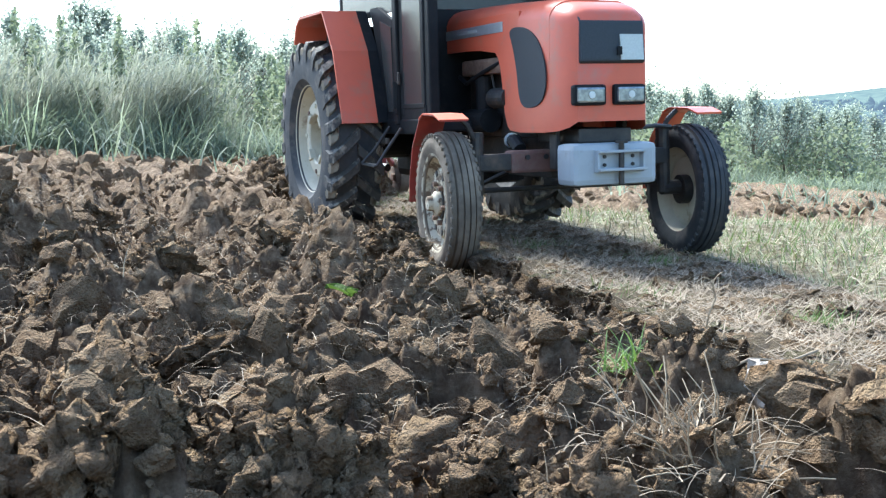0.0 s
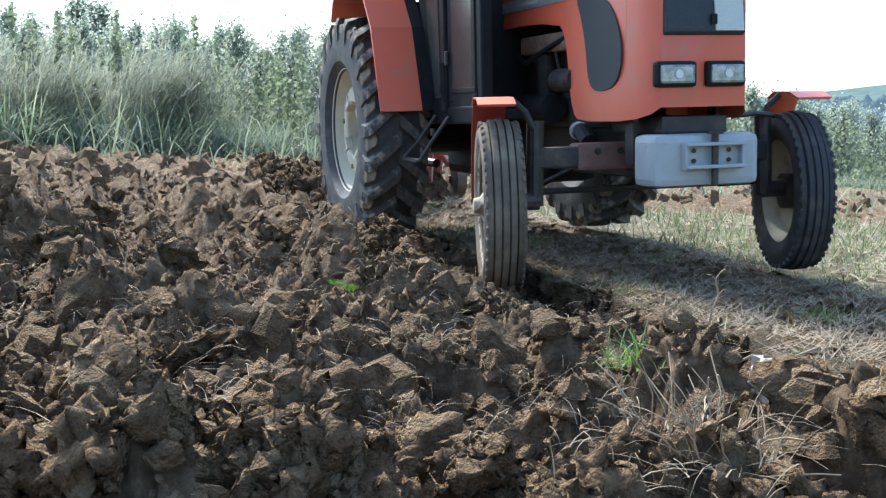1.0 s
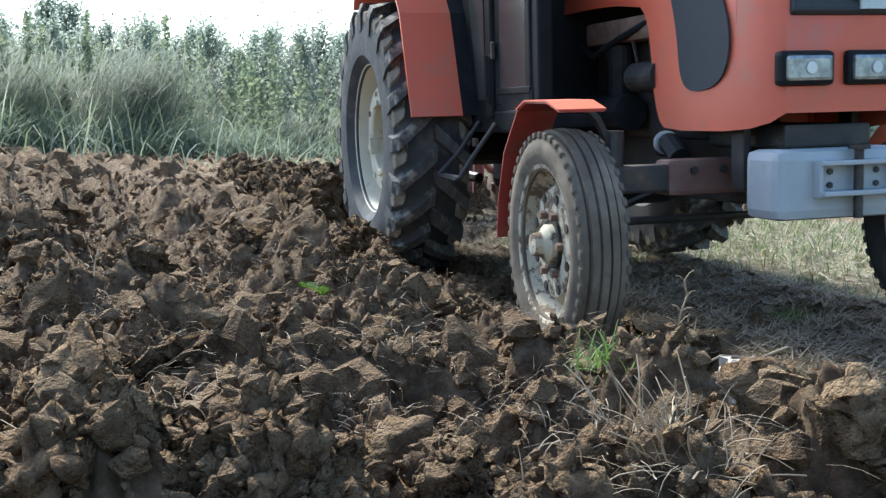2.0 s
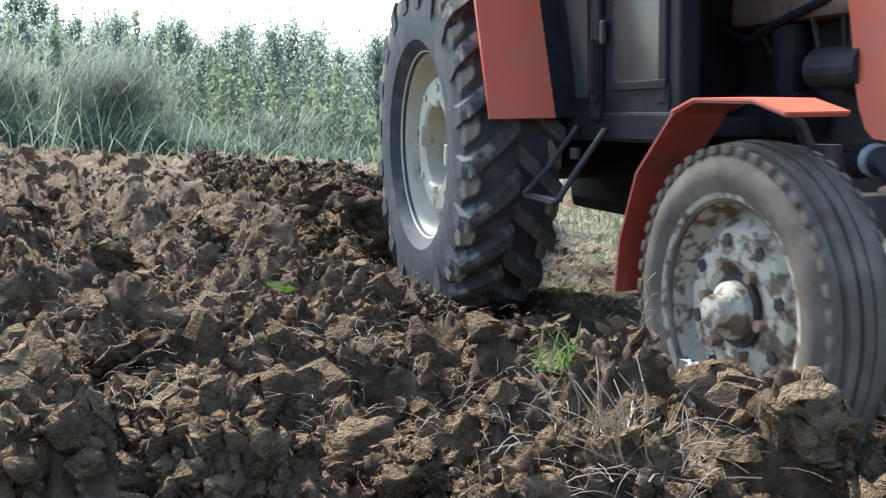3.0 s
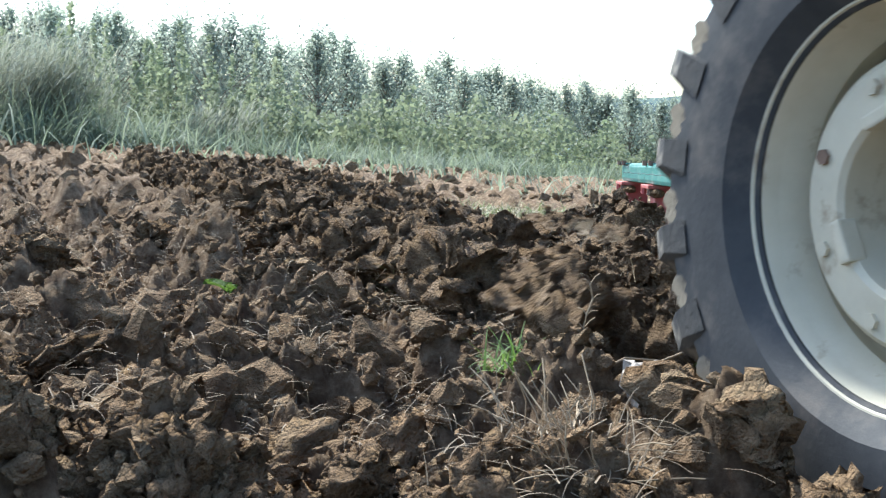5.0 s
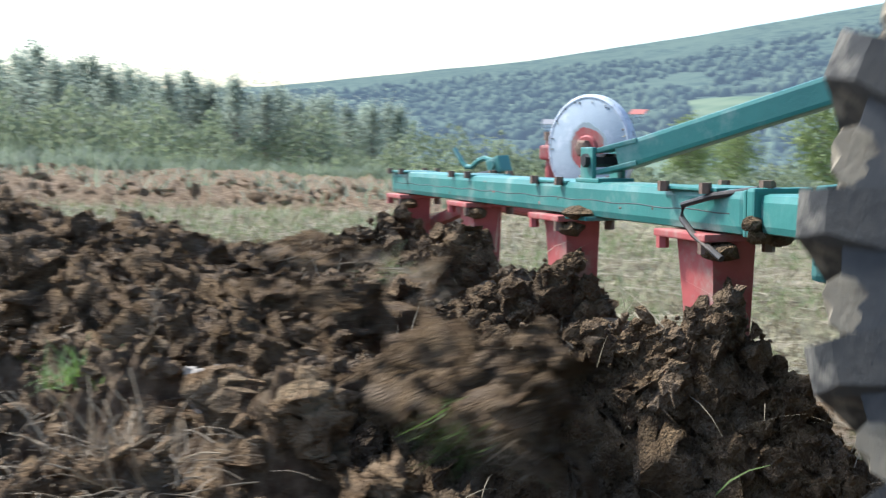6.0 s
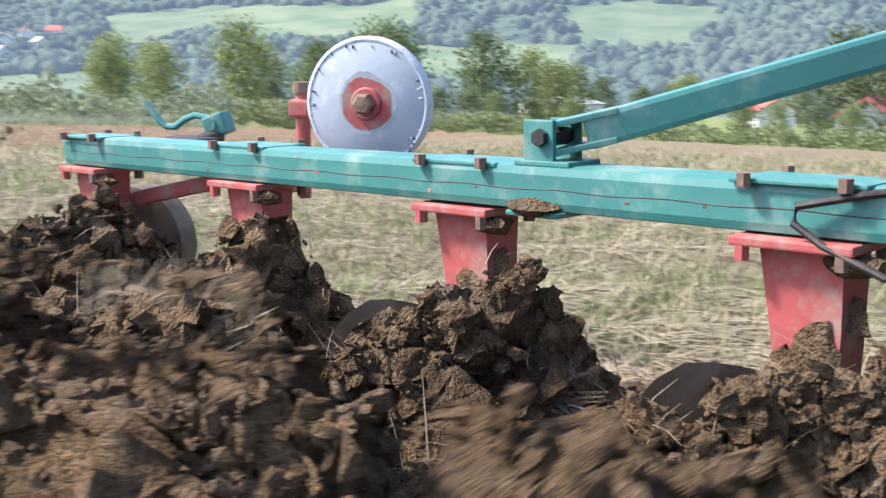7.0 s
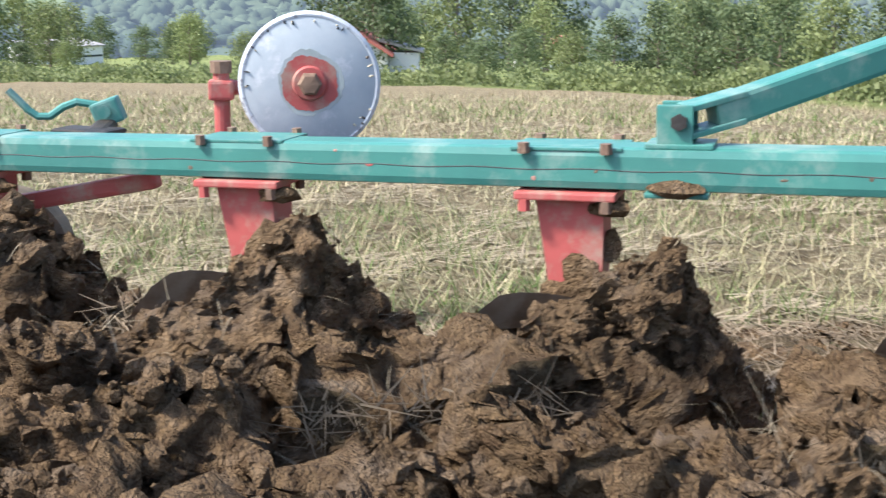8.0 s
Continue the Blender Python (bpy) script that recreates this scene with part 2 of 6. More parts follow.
def lumps(x, y, cell, k, fill=0.8):
    """Height of clods scattered one to a cell: broken outlines, steep sides, flat and tilted on top."""
    u = x / cell + 0.5 * fractal(x / cell * 2.3, y / cell * 2.3, 3, k + 50)
    v = y / cell + 0.5 * fractal(x / cell * 2.3, y / cell * 2.3, 3, k + 60)
    ix, iy = np.floor(u), np.floor(v)
    out = np.zeros_like(u)
    for dx in (-1, 0, 1):
        for dy in (-1, 0, 1):
            cx, cy = ix + dx, iy + dy
            px, py = cx + hashed(cx, cy, k), cy + hashed(cx, cy, k + 1)
            r = 0.35 + 0.5 * hashed(cx, cy, k + 2)
            ang = 6.28 * hashed(cx, cy, k + 3)
            ex, ey = u - px, v - py
            e1, e2 = ex * np.cos(ang) + ey * np.sin(ang), -ex * np.sin(ang) + ey * np.cos(ang)
            d = np.maximum(np.maximum(np.abs(e1) / 1.15, np.abs(e2) / 0.75), np.abs(e1 * 0.6 + e2 * 0.8)) / r
            tilt = 0.72 + 0.9 * (hashed(cx, cy, k + 4) - 0.5) * (1 + e1 / r) + 0.5 * (hashed(cx, cy, k + 6) - 0.5) * e2 / r
            h = np.where(d < 1, np.minimum((1 - d) * 1.7, 1 - 0.25 * d * d) * r * np.clip(tilt, 0.15, 1.5), 0)
            out = np.maximum(out, np.where(hashed(cx, cy, k + 5) < fill, h, 0))
    return out * cell


def linked(name, me, mat, parent=None, label=""):
    if mat:
        me.materials.append(mat)
    ob = new(name, me)
    if parent:
        ob.parent = parent
    if label:
        ob["label"] = label
    return ob


def mesh_from(name, verts, faces, flat=False):
    me = bpy.data.meshes.new(name)
    verts, faces = np.asarray(verts, np.float32), np.asarray(faces, np.int32)
    k = faces.shape[1]
    me.vertices.add(len(verts)), me.loops.add(faces.size), me.polygons.add(len(faces))
    me.vertices.foreach_set("co", verts.ravel())
    me.loops.foreach_set("vertex_index", faces.ravel())
    me.polygons.foreach_set("loop_start", np.arange(0, faces.size, k, dtype=np.int32))
    me.update(calc_edges=True)
    if flat:
        me.shade_flat()
    return me


def part(name, bm, mat, parent=None, label="", smooth=None):
    me = bpy.data.meshes.new(name)
    bmesh.ops.recalc_face_normals(bm, faces=bm.faces)
    bm.to_mesh(me)
    bm.free()
    if smooth:
        for p in me.polygons:
            p.use_smooth = True
        me.set_sharp_from_angle(angle=radians(smooth))
    return linked(name, me, mat, parent, label)


def thing(name, label, category, group="", at=None):
    ob = new(name)
    ob.empty_display_size = 0.2
    if at:
        ob.matrix_basis = at
    return tagged(ob, label, category, group)


def box(size, at=(0, 0, 0), bevel=0.0, turn=(0, 0, 0), bm=None, taper=None):
    bm = bm or bmesh.new()
    m = pose(*at, *turn) @ Matrix.Diagonal((*size, 1))
    v = bmesh.ops.create_cube(bm, size=1, matrix=m)["verts"]
    if taper:
        c = Vector(at)
        for w in v:
            if w.co.z < c.z:
                w.co.x, w.co.y = c.x + (w.co.x - c.x) * taper[0], c.y + (w.co.y - c.y) * taper[1]
    if bevel:
        es = {e for w in v for e in w.link_edges}
        bmesh.ops.bevel(bm, geom=list(es), offset=bevel, segments=2, affect='EDGES', profile=0.6)
    return bm


def rod(a, b, r, segs=12, r2=None, bm=None):
    bm = bm or bmesh.new()
    a, b = Vector(a), Vector(b)
    q = (b - a).to_track_quat("Z", "Y").to_matrix().to_4x4()
    bmesh.ops.create_cone(bm, cap_ends=True, segments=segs, radius1=r, radius2=r if r2 is None else r2, depth=(b - a).length,
                          matrix=Matrix.Translation((a + b) / 2) @ q)
    return bm


def pipe(points, r, segs=8, bm=None):
    """A bent round bar along the points."""
    bm = bm or bmesh.new()
    pts = [Vector(p) for p in points]
    rings, up = [], Vector((0.123, 0.3, 0.95))
    for i, p in enumerate(pts):
        d = (pts[min(i + 1, len(pts) - 1)] - pts[max(i - 1, 0)]).normalized()
        s = d.cross(up).normalized()
        w = s.cross(d)
        rings.append([bm.verts.new(p + (s * math.cos(2 * math.pi * k / segs) + w * math.sin(2 * math.pi * k / segs)) * r) for k in range(segs)])
    for a, b in zip(rings, rings[1:]):
        for k in range(segs):
            bm.faces.new((a[k], a[(k + 1) % segs], b[(k + 1) % segs], b[k]))
    bm.faces.new(rings[0]), bm.faces.new(rings[-1][::-1])
    return bm


def lathe(profile, segs=48, bm=None, close=False):
    """Turn a profile of (x, radius) round the x axis."""
    bm = bm or bmesh.new()
    rings = [[bm.verts.new((x, r * math.cos(2 * math.pi * k / segs), r * math.sin(2 * math.pi * k / segs))) for k in range(segs)] for x, r in profile]
    pairs = list(zip(rings, rings[1:])) + ([(rings[-1], rings[0])] if close else [])
    for a, b in pairs:
        for k in range(segs):
            bm.faces.new((a[k], a[(k + 1) % segs], b[(k + 1) % segs], b[k]))
    return bm


def prism(outline, x0, x1, bm=None, bevel=0.0):
    """Extrude an outline of (y, z) from x0 to x1."""
    bm = bm or bmesh.new()
    a = [bm.verts.new((x0, y, z)) for y, z in outline]
    b = [bm.verts.new((x1, y, z)) for y, z in outline]
    n = len(outline)
    fs = [bm.faces.new(a), bm.faces.new(b[::-1])] + [bm.faces.new((a[i], b[i], b[(i + 1) % n], a[(i + 1) % n])) for i in range(n)]
    if bevel:
        bmesh.ops.bevel(bm, geom=list({e for f in fs for e in f.edges}), offset=bevel, segments=2, affect='EDGES', profile=0.6)
    return bm


def strip(outline, x0, x1, thick, bm=None):
    """A bent plate that follows the open outline of (y, z), x0 to x1 wide."""
    pts = [Vector((0, y, z)) for y, z in outline]
    inner = []
    for i, p in enumerate(pts):
        d = (pts[min(i + 1, len(pts) - 1)] - pts[max(i - 1, 0)]).normalized()
        nrm = Vector((0, -d.z, d.y))
        inner.append(p + nrm * thick)
    ring = [(p.y, p.z) for p in pts] + [(p.y, p.z) for p in reversed(inner)]
    return prism(ring, x0, x1, bm)


def bolt(at, axis, parent, r=0.016, h=0.02, mat=None):
    a = Vector(at)
    return part("bolt", rod(a, a + Vector(axis).normalized() * h, r, 6), mat or RUST, parent)


def blob(size, seed, rough=0.35, level=3):
    """A lump of earth: a broken, angular ball."""
    bm = bmesh.new()
    bmesh.ops.create_icosphere(bm, subdivisions=level, radius=1)
    o = Vector((seed * 7.3, seed * 3.1, seed * 1.7))
    for v in bm.verts:
        p = v.co.copy()
        h = noise.noise(p * 1.1 + o) * 0.7 + noise.noise(p * 2.6 + o) * 0.4 + noise.noise(p * 6 + o) * 0.2
        c = noise.cell(p * 1.9 + o) * 0.25
        v.co = Vector((p.x * size[0], p.y * size[1], p.z * size[2])) * (1 + rough * (h + c))
    return bm
# ---- the lie of the land ----
HEAD = radians(17.47)                      # the tractor's heading, from -y towards +x
FWD, RIGHT = Vector((math.sin(HEAD), -math.cos(HEAD), 0)), Vector((-math.cos(HEAD), -math.sin(HEAD), 0))
ORIGIN = Vector((-0.101, 8.859, 0))        # rear axle at the start
EDGE = -0.89                               # the strip that is turned in the clip, across the line of travel
EDGE_R = 0.55
STRIP_A0, STRIP_A1 = -3.5, 10.5


def base_height(x, y):
    return 0.235 - 0.076 * x - 0.017 * y


def along_across(x, y):
    dx, dy = x - ORIGIN.x, y - ORIGIN.y
    return dx * FWD.x + dy * FWD.y, dx * RIGHT.x + dy * RIGHT.y


def smooth_step(a, b, x):
    t = np.clip((x - a) / (b - a), 0, 1)
    return t * t * (3 - 2 * t)


def field_end(az):
    return np.interp(np.degrees(az), [-180, -40, -25, -8, 0, 9, 17, 35, 58, 76, 94, 105, 180], [16, 14, 16, 21, 24, 26, 38, 32, 45, 42, 30, 18, 16])


def ground_fields(x, y):
    """Height, stubble mask and meadow mask at plan points."""
    r, az = np.hypot(x, y), np.arctan2(x, y)
    a, q = along_across(x, y)
    wob = 0.10 * fractal(a * 1.3, q * 0.2, 3, 40)
    end = field_end(az) + 2 * fractal(az * 20, r * 0, 2, 12)
    meadow = smooth_step(0, 1.2, r - end)
    old = smooth_step(-0.02, 0.10, q - EDGE_R + wob)           # ploughed earlier
    headland = smooth_step(0, 0.5, -a - 1.7 + 1.2 * fractal(q * 0.3, a * 0.1, 3, 60))
    ploughed = np.maximum(old, headland)
    in_strip = (smooth_step(EDGE - 0.03, EDGE + 0.03, q) * (1 - smooth_step(EDGE_R - 0.03, EDGE_R + 0.03, q))
                * smooth_step(STRIP_A0 - 0.3, STRIP_A0, a) * (1 - smooth_step(STRIP_A1, STRIP_A1 + 0.1, a)))
    turned_before = (1 - smooth_step(STRIP_A0 - 0.3, STRIP_A0, a)) * smooth_step(EDGE - 0.1, EDGE, q)
    ploughed = np.maximum(ploughed, turned_before)
    # furrow left by the last pass, in which the wheels of one side run
    furrow = smooth_step(0.50, 0.60, q) * (1 - smooth_step(0.88, 1.06, q)) * (1 - headland)
    big = lumps(x + 0.15 * fractal(x * 3, y * 3, 2, 5), y, 0.42, 3, 0.75) * 0.58
    mid = lumps(x + 0.06 * fractal(x * 8, y * 8, 2, 6), y, 0.19, 13, 0.85) * 0.8
    small = lumps(x, y, 0.085, 23, 0.9) * 0.7
    tiny = lumps(x, y, 0.038, 33, 0.9) * 0.6
    ridged = 1 - 2 * np.abs(fractal(x * 4.5, y * 4.5, 4, 8))
    grain = lumps(x, y, 0.018, 43, 0.9) * 0.7 * (1 - smooth_step(5, 8, r))
    rough = big + mid * 0.8 + small * 0.9 + tiny * 1.2 + grain * 1.3 + 0.12 * (ridged - 0.75) + 0.06 * fractal(x * 20, y * 20, 4, 88) + 0.025 * fractal(x * 60, y * 60, 2, 87) + 0.06 * (0.5 - np.abs(fractal(x * 11, y * 11, 3, 89)) * 2) + 0.16 * fractal(x * 0.9, y * 0.9, 3, 9) - 0.18
    ridge = 0.05 * np.sin(q / 0.36 * 2 * math.pi) * (0.5 + value_noise(a * 0.8, q, 71))
    flat = 0.07 * fractal(x * 2.2, y * 2.2, 4, 18) + 0.07 * fractal(x * 9, y * 9, 4, 19)
    fade = 1 - 0.35 * smooth_step(5, 12, r)
    fine = 1 - furrow * 0.65
    z = base_height(x, y) + ploughed * (rough * fine + ridge) * fade + (1 - ploughed) * flat * (1 - meadow)
    z = z - furrow * 0.13 - in_strip * 0.26 + in_strip * 0.35 * rough
    z = z + meadow * 0.5 * fractal(x * 0.15, y * 0.15, 3, 28) * np.clip(r / 20, 0, 1)
    stub = (1 - ploughed) * (1 - in_strip)
    # beyond the valley floor the slope ends
    low = base_height(x, y)
    z = z - np.minimum(low + 28, 0) - np.maximum(low - 2.0, 0) * 0.8
    return z, stub, meadow


def build_ground():
    radii = [0.01]
    while radii[-1] < 3500:
        r = radii[-1]
        radii.append(r * (1.25 if r < 0.35 else 1.04 if r < 1.7 else 1.0038 if r < 5.2 else 1.006 if r < 8 else 1.011 if r < 14 else 1.02 if r < 70 else 1.06))
    rad = np.array(radii)
    az = np.radians(np.concatenate([np.arange(-180, -27, 2.0), np.arange(-27, 32, 0.2), np.arange(32, 112, 0.45), np.arange(112, 180, 2.0)]))
    R, A = np.meshgrid(rad, az, indexing="ij")
    x, y = R * np.sin(A), R * np.cos(A)
    z, stub, meadow = ground_fields(x, y)
    nr, na = R.shape
    i = np.arange(nr * na).reshape(nr, na)
    j = np.roll(i, -1, axis=1)
    quads = np.stack([i[:-1], i[1:], j[1:], j[:-1]], -1).reshape(-1, 4)[:, ::-1]
    verts = np.stack([x, y, z], -1).reshape(-1, 3)
    me = mesh_from("ground", verts, quads)
    for nm, v in (("stubble", stub), ("meadow", meadow)):
        at = me.attributes.new(nm, 'FLOAT', 'POINT')
        at.data.foreach_set("value", v.ravel().astype(np.float32))
    ob = linked("ground", me, GROUND)
    return tagged(ob, "ploughed clay field with pale straw stubble beside it", "ground", kind="structure")


ground = build_ground()


def height_at(x, y):
    return float(ground_fields(np.array([x]), np.array([y]))[0][0])


# ---- tractor ----
def tyre(name, parent, radius, width, rim, lugs, mat, label):
    """Rubber carcass with treads: chevron lugs for a drive tyre, ribs for a steered one."""
    w = width / 2
    if lugs:
        bm = lathe([(-w * 0.72, rim), (-w * 0.98, rim + 0.06), (-w * 1.02, (rim + radius) / 2), (-w * 0.96, radius - 0.08), (-w * 0.72, radius - 0.056),
                    (0, radius - 0.046), (w * 0.72, radius - 0.056), (w * 0.96, radius - 0.08), (w * 1.02, (rim + radius) / 2), (w * 0.98, rim + 0.06), (w * 0.72, rim)], 64, close=True)
    else:
        prof = [(-w * 0.75, rim), (-w * 0.98, rim + 0.05), (-w * 1.0, (rim + radius) / 2 + 0.02), (-w * 0.86, radius - 0.03)]
        for k in range(-2, 3):
            c = k * w * 0.36
            r = radius - 0.004 * k * k
            prof += [(c - w * 0.15, r - 0.014), (c - w * 0.13, r), (c + w * 0.13, r), (c + w * 0.15, r - 0.014)]
        prof += [(w * 0.86, radius - 0.03), (w * 1.0, (rim + radius) / 2 + 0.02), (w * 0.98, rim + 0.05), (w * 0.75, rim)]
        bm = lathe(prof, 64, close=True)
    t = part(name, bm, mat, parent, label, smooth=35)
    if lugs:
        # one chevron bar, shared by all lugs
        for side in (-1, 1):
            b = bmesh.new()
            pts = [(-0.02, 0.0), (0.35, 0.35), (0.75, 0.72), (0.93, 0.86), (1.03, 0.93)]
            rings = []
            for u, s in pts:
                x = side * w * u
                ang = 0.27 * s
                r0 = radius - 0.06 - (0.09 if u > 1 else 0.03 if u > 0.7 else 0)
                r1 = radius - (0.062 if u > 1 else 0.008 if u > 0.7 else 0)
                hw = 0.034 / radius
                rings.append([b.verts.new((x, rr * math.sin(ang + e), rr * math.cos(ang + e))) for rr, e in ((r0, -hw * 1.5), (r1, -hw), (r1, hw), (r0, hw * 1.5))])
            for p, q in zip(rings, rings[1:]):
                for k in range(4):
                    b.faces.new((p[k], p[(k + 1) % 4], q[(k + 1) % 4], q[k]))
            b.faces.new(rings[0]), b.faces.new(rings[-1][::-1])
            first = part("lug", b, MUDDY_RUBBER, t)
            for k in range(1, lugs):
                o = linked("lug", first.data, None, t)
                o.matrix_basis = pose(0, 0, 0, 360 * k / lugs)
            first.matrix_basis = pose(0, 0, 0, 0)
            # dry mud packed into the hollow behind each lug, broken at its edges
            cake = bmesh.new()
            grid = []
            for i in range(9):
                line = []
                for j in range(6):
                    u = 0.66 + 0.34 * i / 8
                    ang = 0.27 * min(0.93, u) + (0.055 + 0.135 * j / 5)
                    rr = radius + 0.016 - float(np.interp(u, [0, 0.72, 0.96, 1.02], [0.046, 0.056, 0.08, 0.19]))
                    lift = 0.018 * noise.noise(Vector((u * 7, ang * 22, side * 3.0))) + 0.012 * noise.noise(Vector((u * 17, ang * 60, 5.0)))
                    edge = -0.022 if j in (0, 5) or i in (0, 8) else 0.004
                    rr += lift + edge
                    line.append(cake.verts.new((side * w * u, rr * math.sin(ang), rr * math.cos(ang))))
                grid.append(line)
            for p, q in zip(grid, grid[1:]):
                for j in range(5):
                    cake.faces.new((p[j], p[j + 1], q[j + 1], q[j]))
            mud = part("mud_cake", cake, TYRE_MUD, t, "dry tan mud between the lugs", smooth=40)
            for k in range(1, lugs):
                o = linked("mud_cake", mud.data, None, t)
                o.matrix_basis = pose(0, 0, 0, 360 * k / lugs + (180 / lugs if side > 0 else 0))
            mud.matrix_basis = pose(0, 0, 0, 180 / lugs if side > 0 else 0)
            if side > 0:
                for o in [o for o in t.children if o.data == first.data]:
                    o.matrix_basis = pose(0, 0, 0, 180 / lugs) @ o.matrix_basis
    else:
        b = box((0.016, 0.03, 0.022), (0, 0, 0), 0.004)
        for v in b.verts:
            v.co += Vector((w * 0.86, 0, radius - 0.022))
        first = part("tread_block", b, mat, t)
        for k in range(1, 44):
            for sd in (1, -1):
                o = linked("tread_block", first.data, None, t)
                o.matrix_basis = pose(0, 0, 0, 360 * k / 44) @ (pose(0, 0, 0) if sd > 0 else pose(0, 0, 0, 0, 0, 180))
    return t


def rear_wheel(tractor, x, side):
    wheel = part("rear_wheel", lathe([(side * -0.16, 0.0), (side * -0.16, 0.2), (side * -0.12, 0.2), (side * -0.12, 0.0)], 24), RIM, tractor, "hub of the big drive wheel", smooth=30)
    tyre("tyre", wheel, 0.725, 0.40, 0.385, 20, RUBBER, "black chevron-lugged tyre, dusty with dry mud")
    s = side
    part("rim", lathe([(s * -0.15, 0.41), (s * -0.15, 0.37), (s * -0.02, 0.35), (s * 0.05, 0.36), (s * 0.12, 0.375), (s * 0.155, 0.395), (s * 0.16, 0.412), (s * 0.145, 0.412),
                       (s * 0.135, 0.385), (s * 0.04, 0.345), (s * -0.14, 0.385)], 64), RIM, wheel, "cream painted steel rim, mud spotted", smooth=35)
    part("wheel_disc", lathe([(s * -0.02, 0.348), (s * 0.0, 0.335), (s * 0.05, 0.30), (s * 0.09, 0.288), (s * 0.105, 0.272), (s * 0.11, 0.19), (s * 0.10, 0.178), (s * -0.11, 0.168),
                              (s * -0.13, 0.10), (s * -0.13, 0.0), (s * -0.15, 0.0), (s * -0.15, 0.18), (s * -0.05, 0.30), (s * -0.04, 0.345)], 64), RIM, wheel, "dished cream wheel disc with a deep hub opening", smooth=35)
    part("wheel_hub", lathe([(s * -0.13, 0.085), (s * -0.07, 0.08), (s * -0.05, 0.06), (s * -0.04, 0.0)], 32), IRON, wheel, "dark hub end", smooth=35)
    for k in range(8):
        a = 2 * math.pi * k / 8
        bolt((s * 0.10, 0.245 * math.cos(a), 0.245 * math.sin(a)), (s, 0, 0), wheel, 0.017, 0.016, RUST if k % 3 == 0 else RIM)
    for k in range(4):
        a = 2 * math.pi * (k + 0.5) / 4
        m = box((0.05, 0.09, 0.03), (s * 0.10, 0.178 * math.cos(a), 0.19 * math.sin(a)), 0.006, (math.degrees(a) + 90, 0, 0))
        part("rim_lug", m, RIM, wheel)
    wheel.matrix_basis = pose(x, 0, 0.745)
    return wheel


def front_wheel(tractor, x, side, rim_mat):
    wheel = part("front_wheel", lathe([(-0.05, 0.0), (-0.05, 0.09), (0.05, 0.09), (0.05, 0.0)], 24), IRON, tractor, "hub of the steered wheel", smooth=30)
    tyre("tyre", wheel, 0.408, 0.19, 0.262, 0, DUSTY if side > 0 else RUBBER, "ribbed narrow tyre caked with dry dust" if side > 0 else "black ribbed narrow tyre")
    s = side
    part("rim", lathe([(s * -0.08, 0.285), (s * -0.07, 0.262), (s * 0.0, 0.24), (s * 0.06, 0.262), (s * 0.078, 0.272), (s * 0.082, 0.285), (s * 0.07, 0.285),
                       (s * 0.06, 0.27), (s * 0.0, 0.232), (s * -0.06, 0.255)], 48), rim_mat, wheel, "mud-spattered pale rim" if side > 0 else "pale cream rim", smooth=35)
    part("wheel_disc", lathe([(s * 0.0, 0.236), (s * 0.015, 0.215), (s * 0.045, 0.19), (s * 0.05, 0.12), (s * 0.035, 0.10), (s * 0.03, 0.0), (s * 0.01, 0.0), (s * 0.0, 0.2)], 48), rim_mat, wheel, smooth=35)
    part("hub_cap", lathe([(s * 0.03, 0.075), (s * 0.07, 0.07), (s * 0.09, 0.045), (s * 0.12, 0.04), (s * 0.125, 0.0)], 24), rim_mat, wheel, smooth=35)
    for k in range(6):
        a = 2 * math.pi * k / 6
        bolt((s * 0.042, 0.115 * math.cos(a), 0.115 * math.sin(a)), (s, 0, 0), wheel, 0.015, 0.03, RUST)
    for k in range(8):
        a = 2 * math.pi * (k + 0.5) / 8
        bolt((s * 0.04, 0.17 * math.cos(a), 0.17 * math.sin(a)), (s, 0, 0), wheel, 0.018, 0.012, IRON)
    wheel.matrix_basis = pose(x, 2.27, 0.408)
    return wheel


def hood_outline(half, z0, z1, round_top, n=7):
    """Cross-section of the bonnet: upright sides, rounded shoulders."""
    pts = [(-half, z0)]
    for k in range(n):
        a = math.pi - k / (n - 1) * math.pi / 2
        pts.append((-half + round_top + round_top * math.cos(a), z1 - round_top * 0.75 + round_top * 0.75 * math.sin(a)))
    return pts + [(-x, z) for x, z in reversed(pts)]


def loft(sections, bm=None, caps=True):
    bm = bm or bmesh.new()
    rings = [[bm.verts.new(p) for p in s] for s in sections]
    for a, b in zip(rings, rings[1:]):
        for k in range(len(a) - 1):
            bm.faces.new((a[k], a[k + 1], b[k + 1], b[k]))
    if caps:
        bm.faces.new(rings[0][::-1]), bm.faces.new(rings[-1])
    return bm


def rounded(outline, times=2):
    """Cut the corners of a closed outline until it runs smooth."""
    for _ in range(times):
        nxt = []
        for (a, b), (c, d) in zip(outline, outline[1:] + outline[:1]):
            nxt += [(a * 0.75 + c * 0.25, b * 0.75 + d * 0.25), (a * 0.25 + c * 0.75, b * 0.25 + d * 0.75)]
        outline = nxt
    return outline


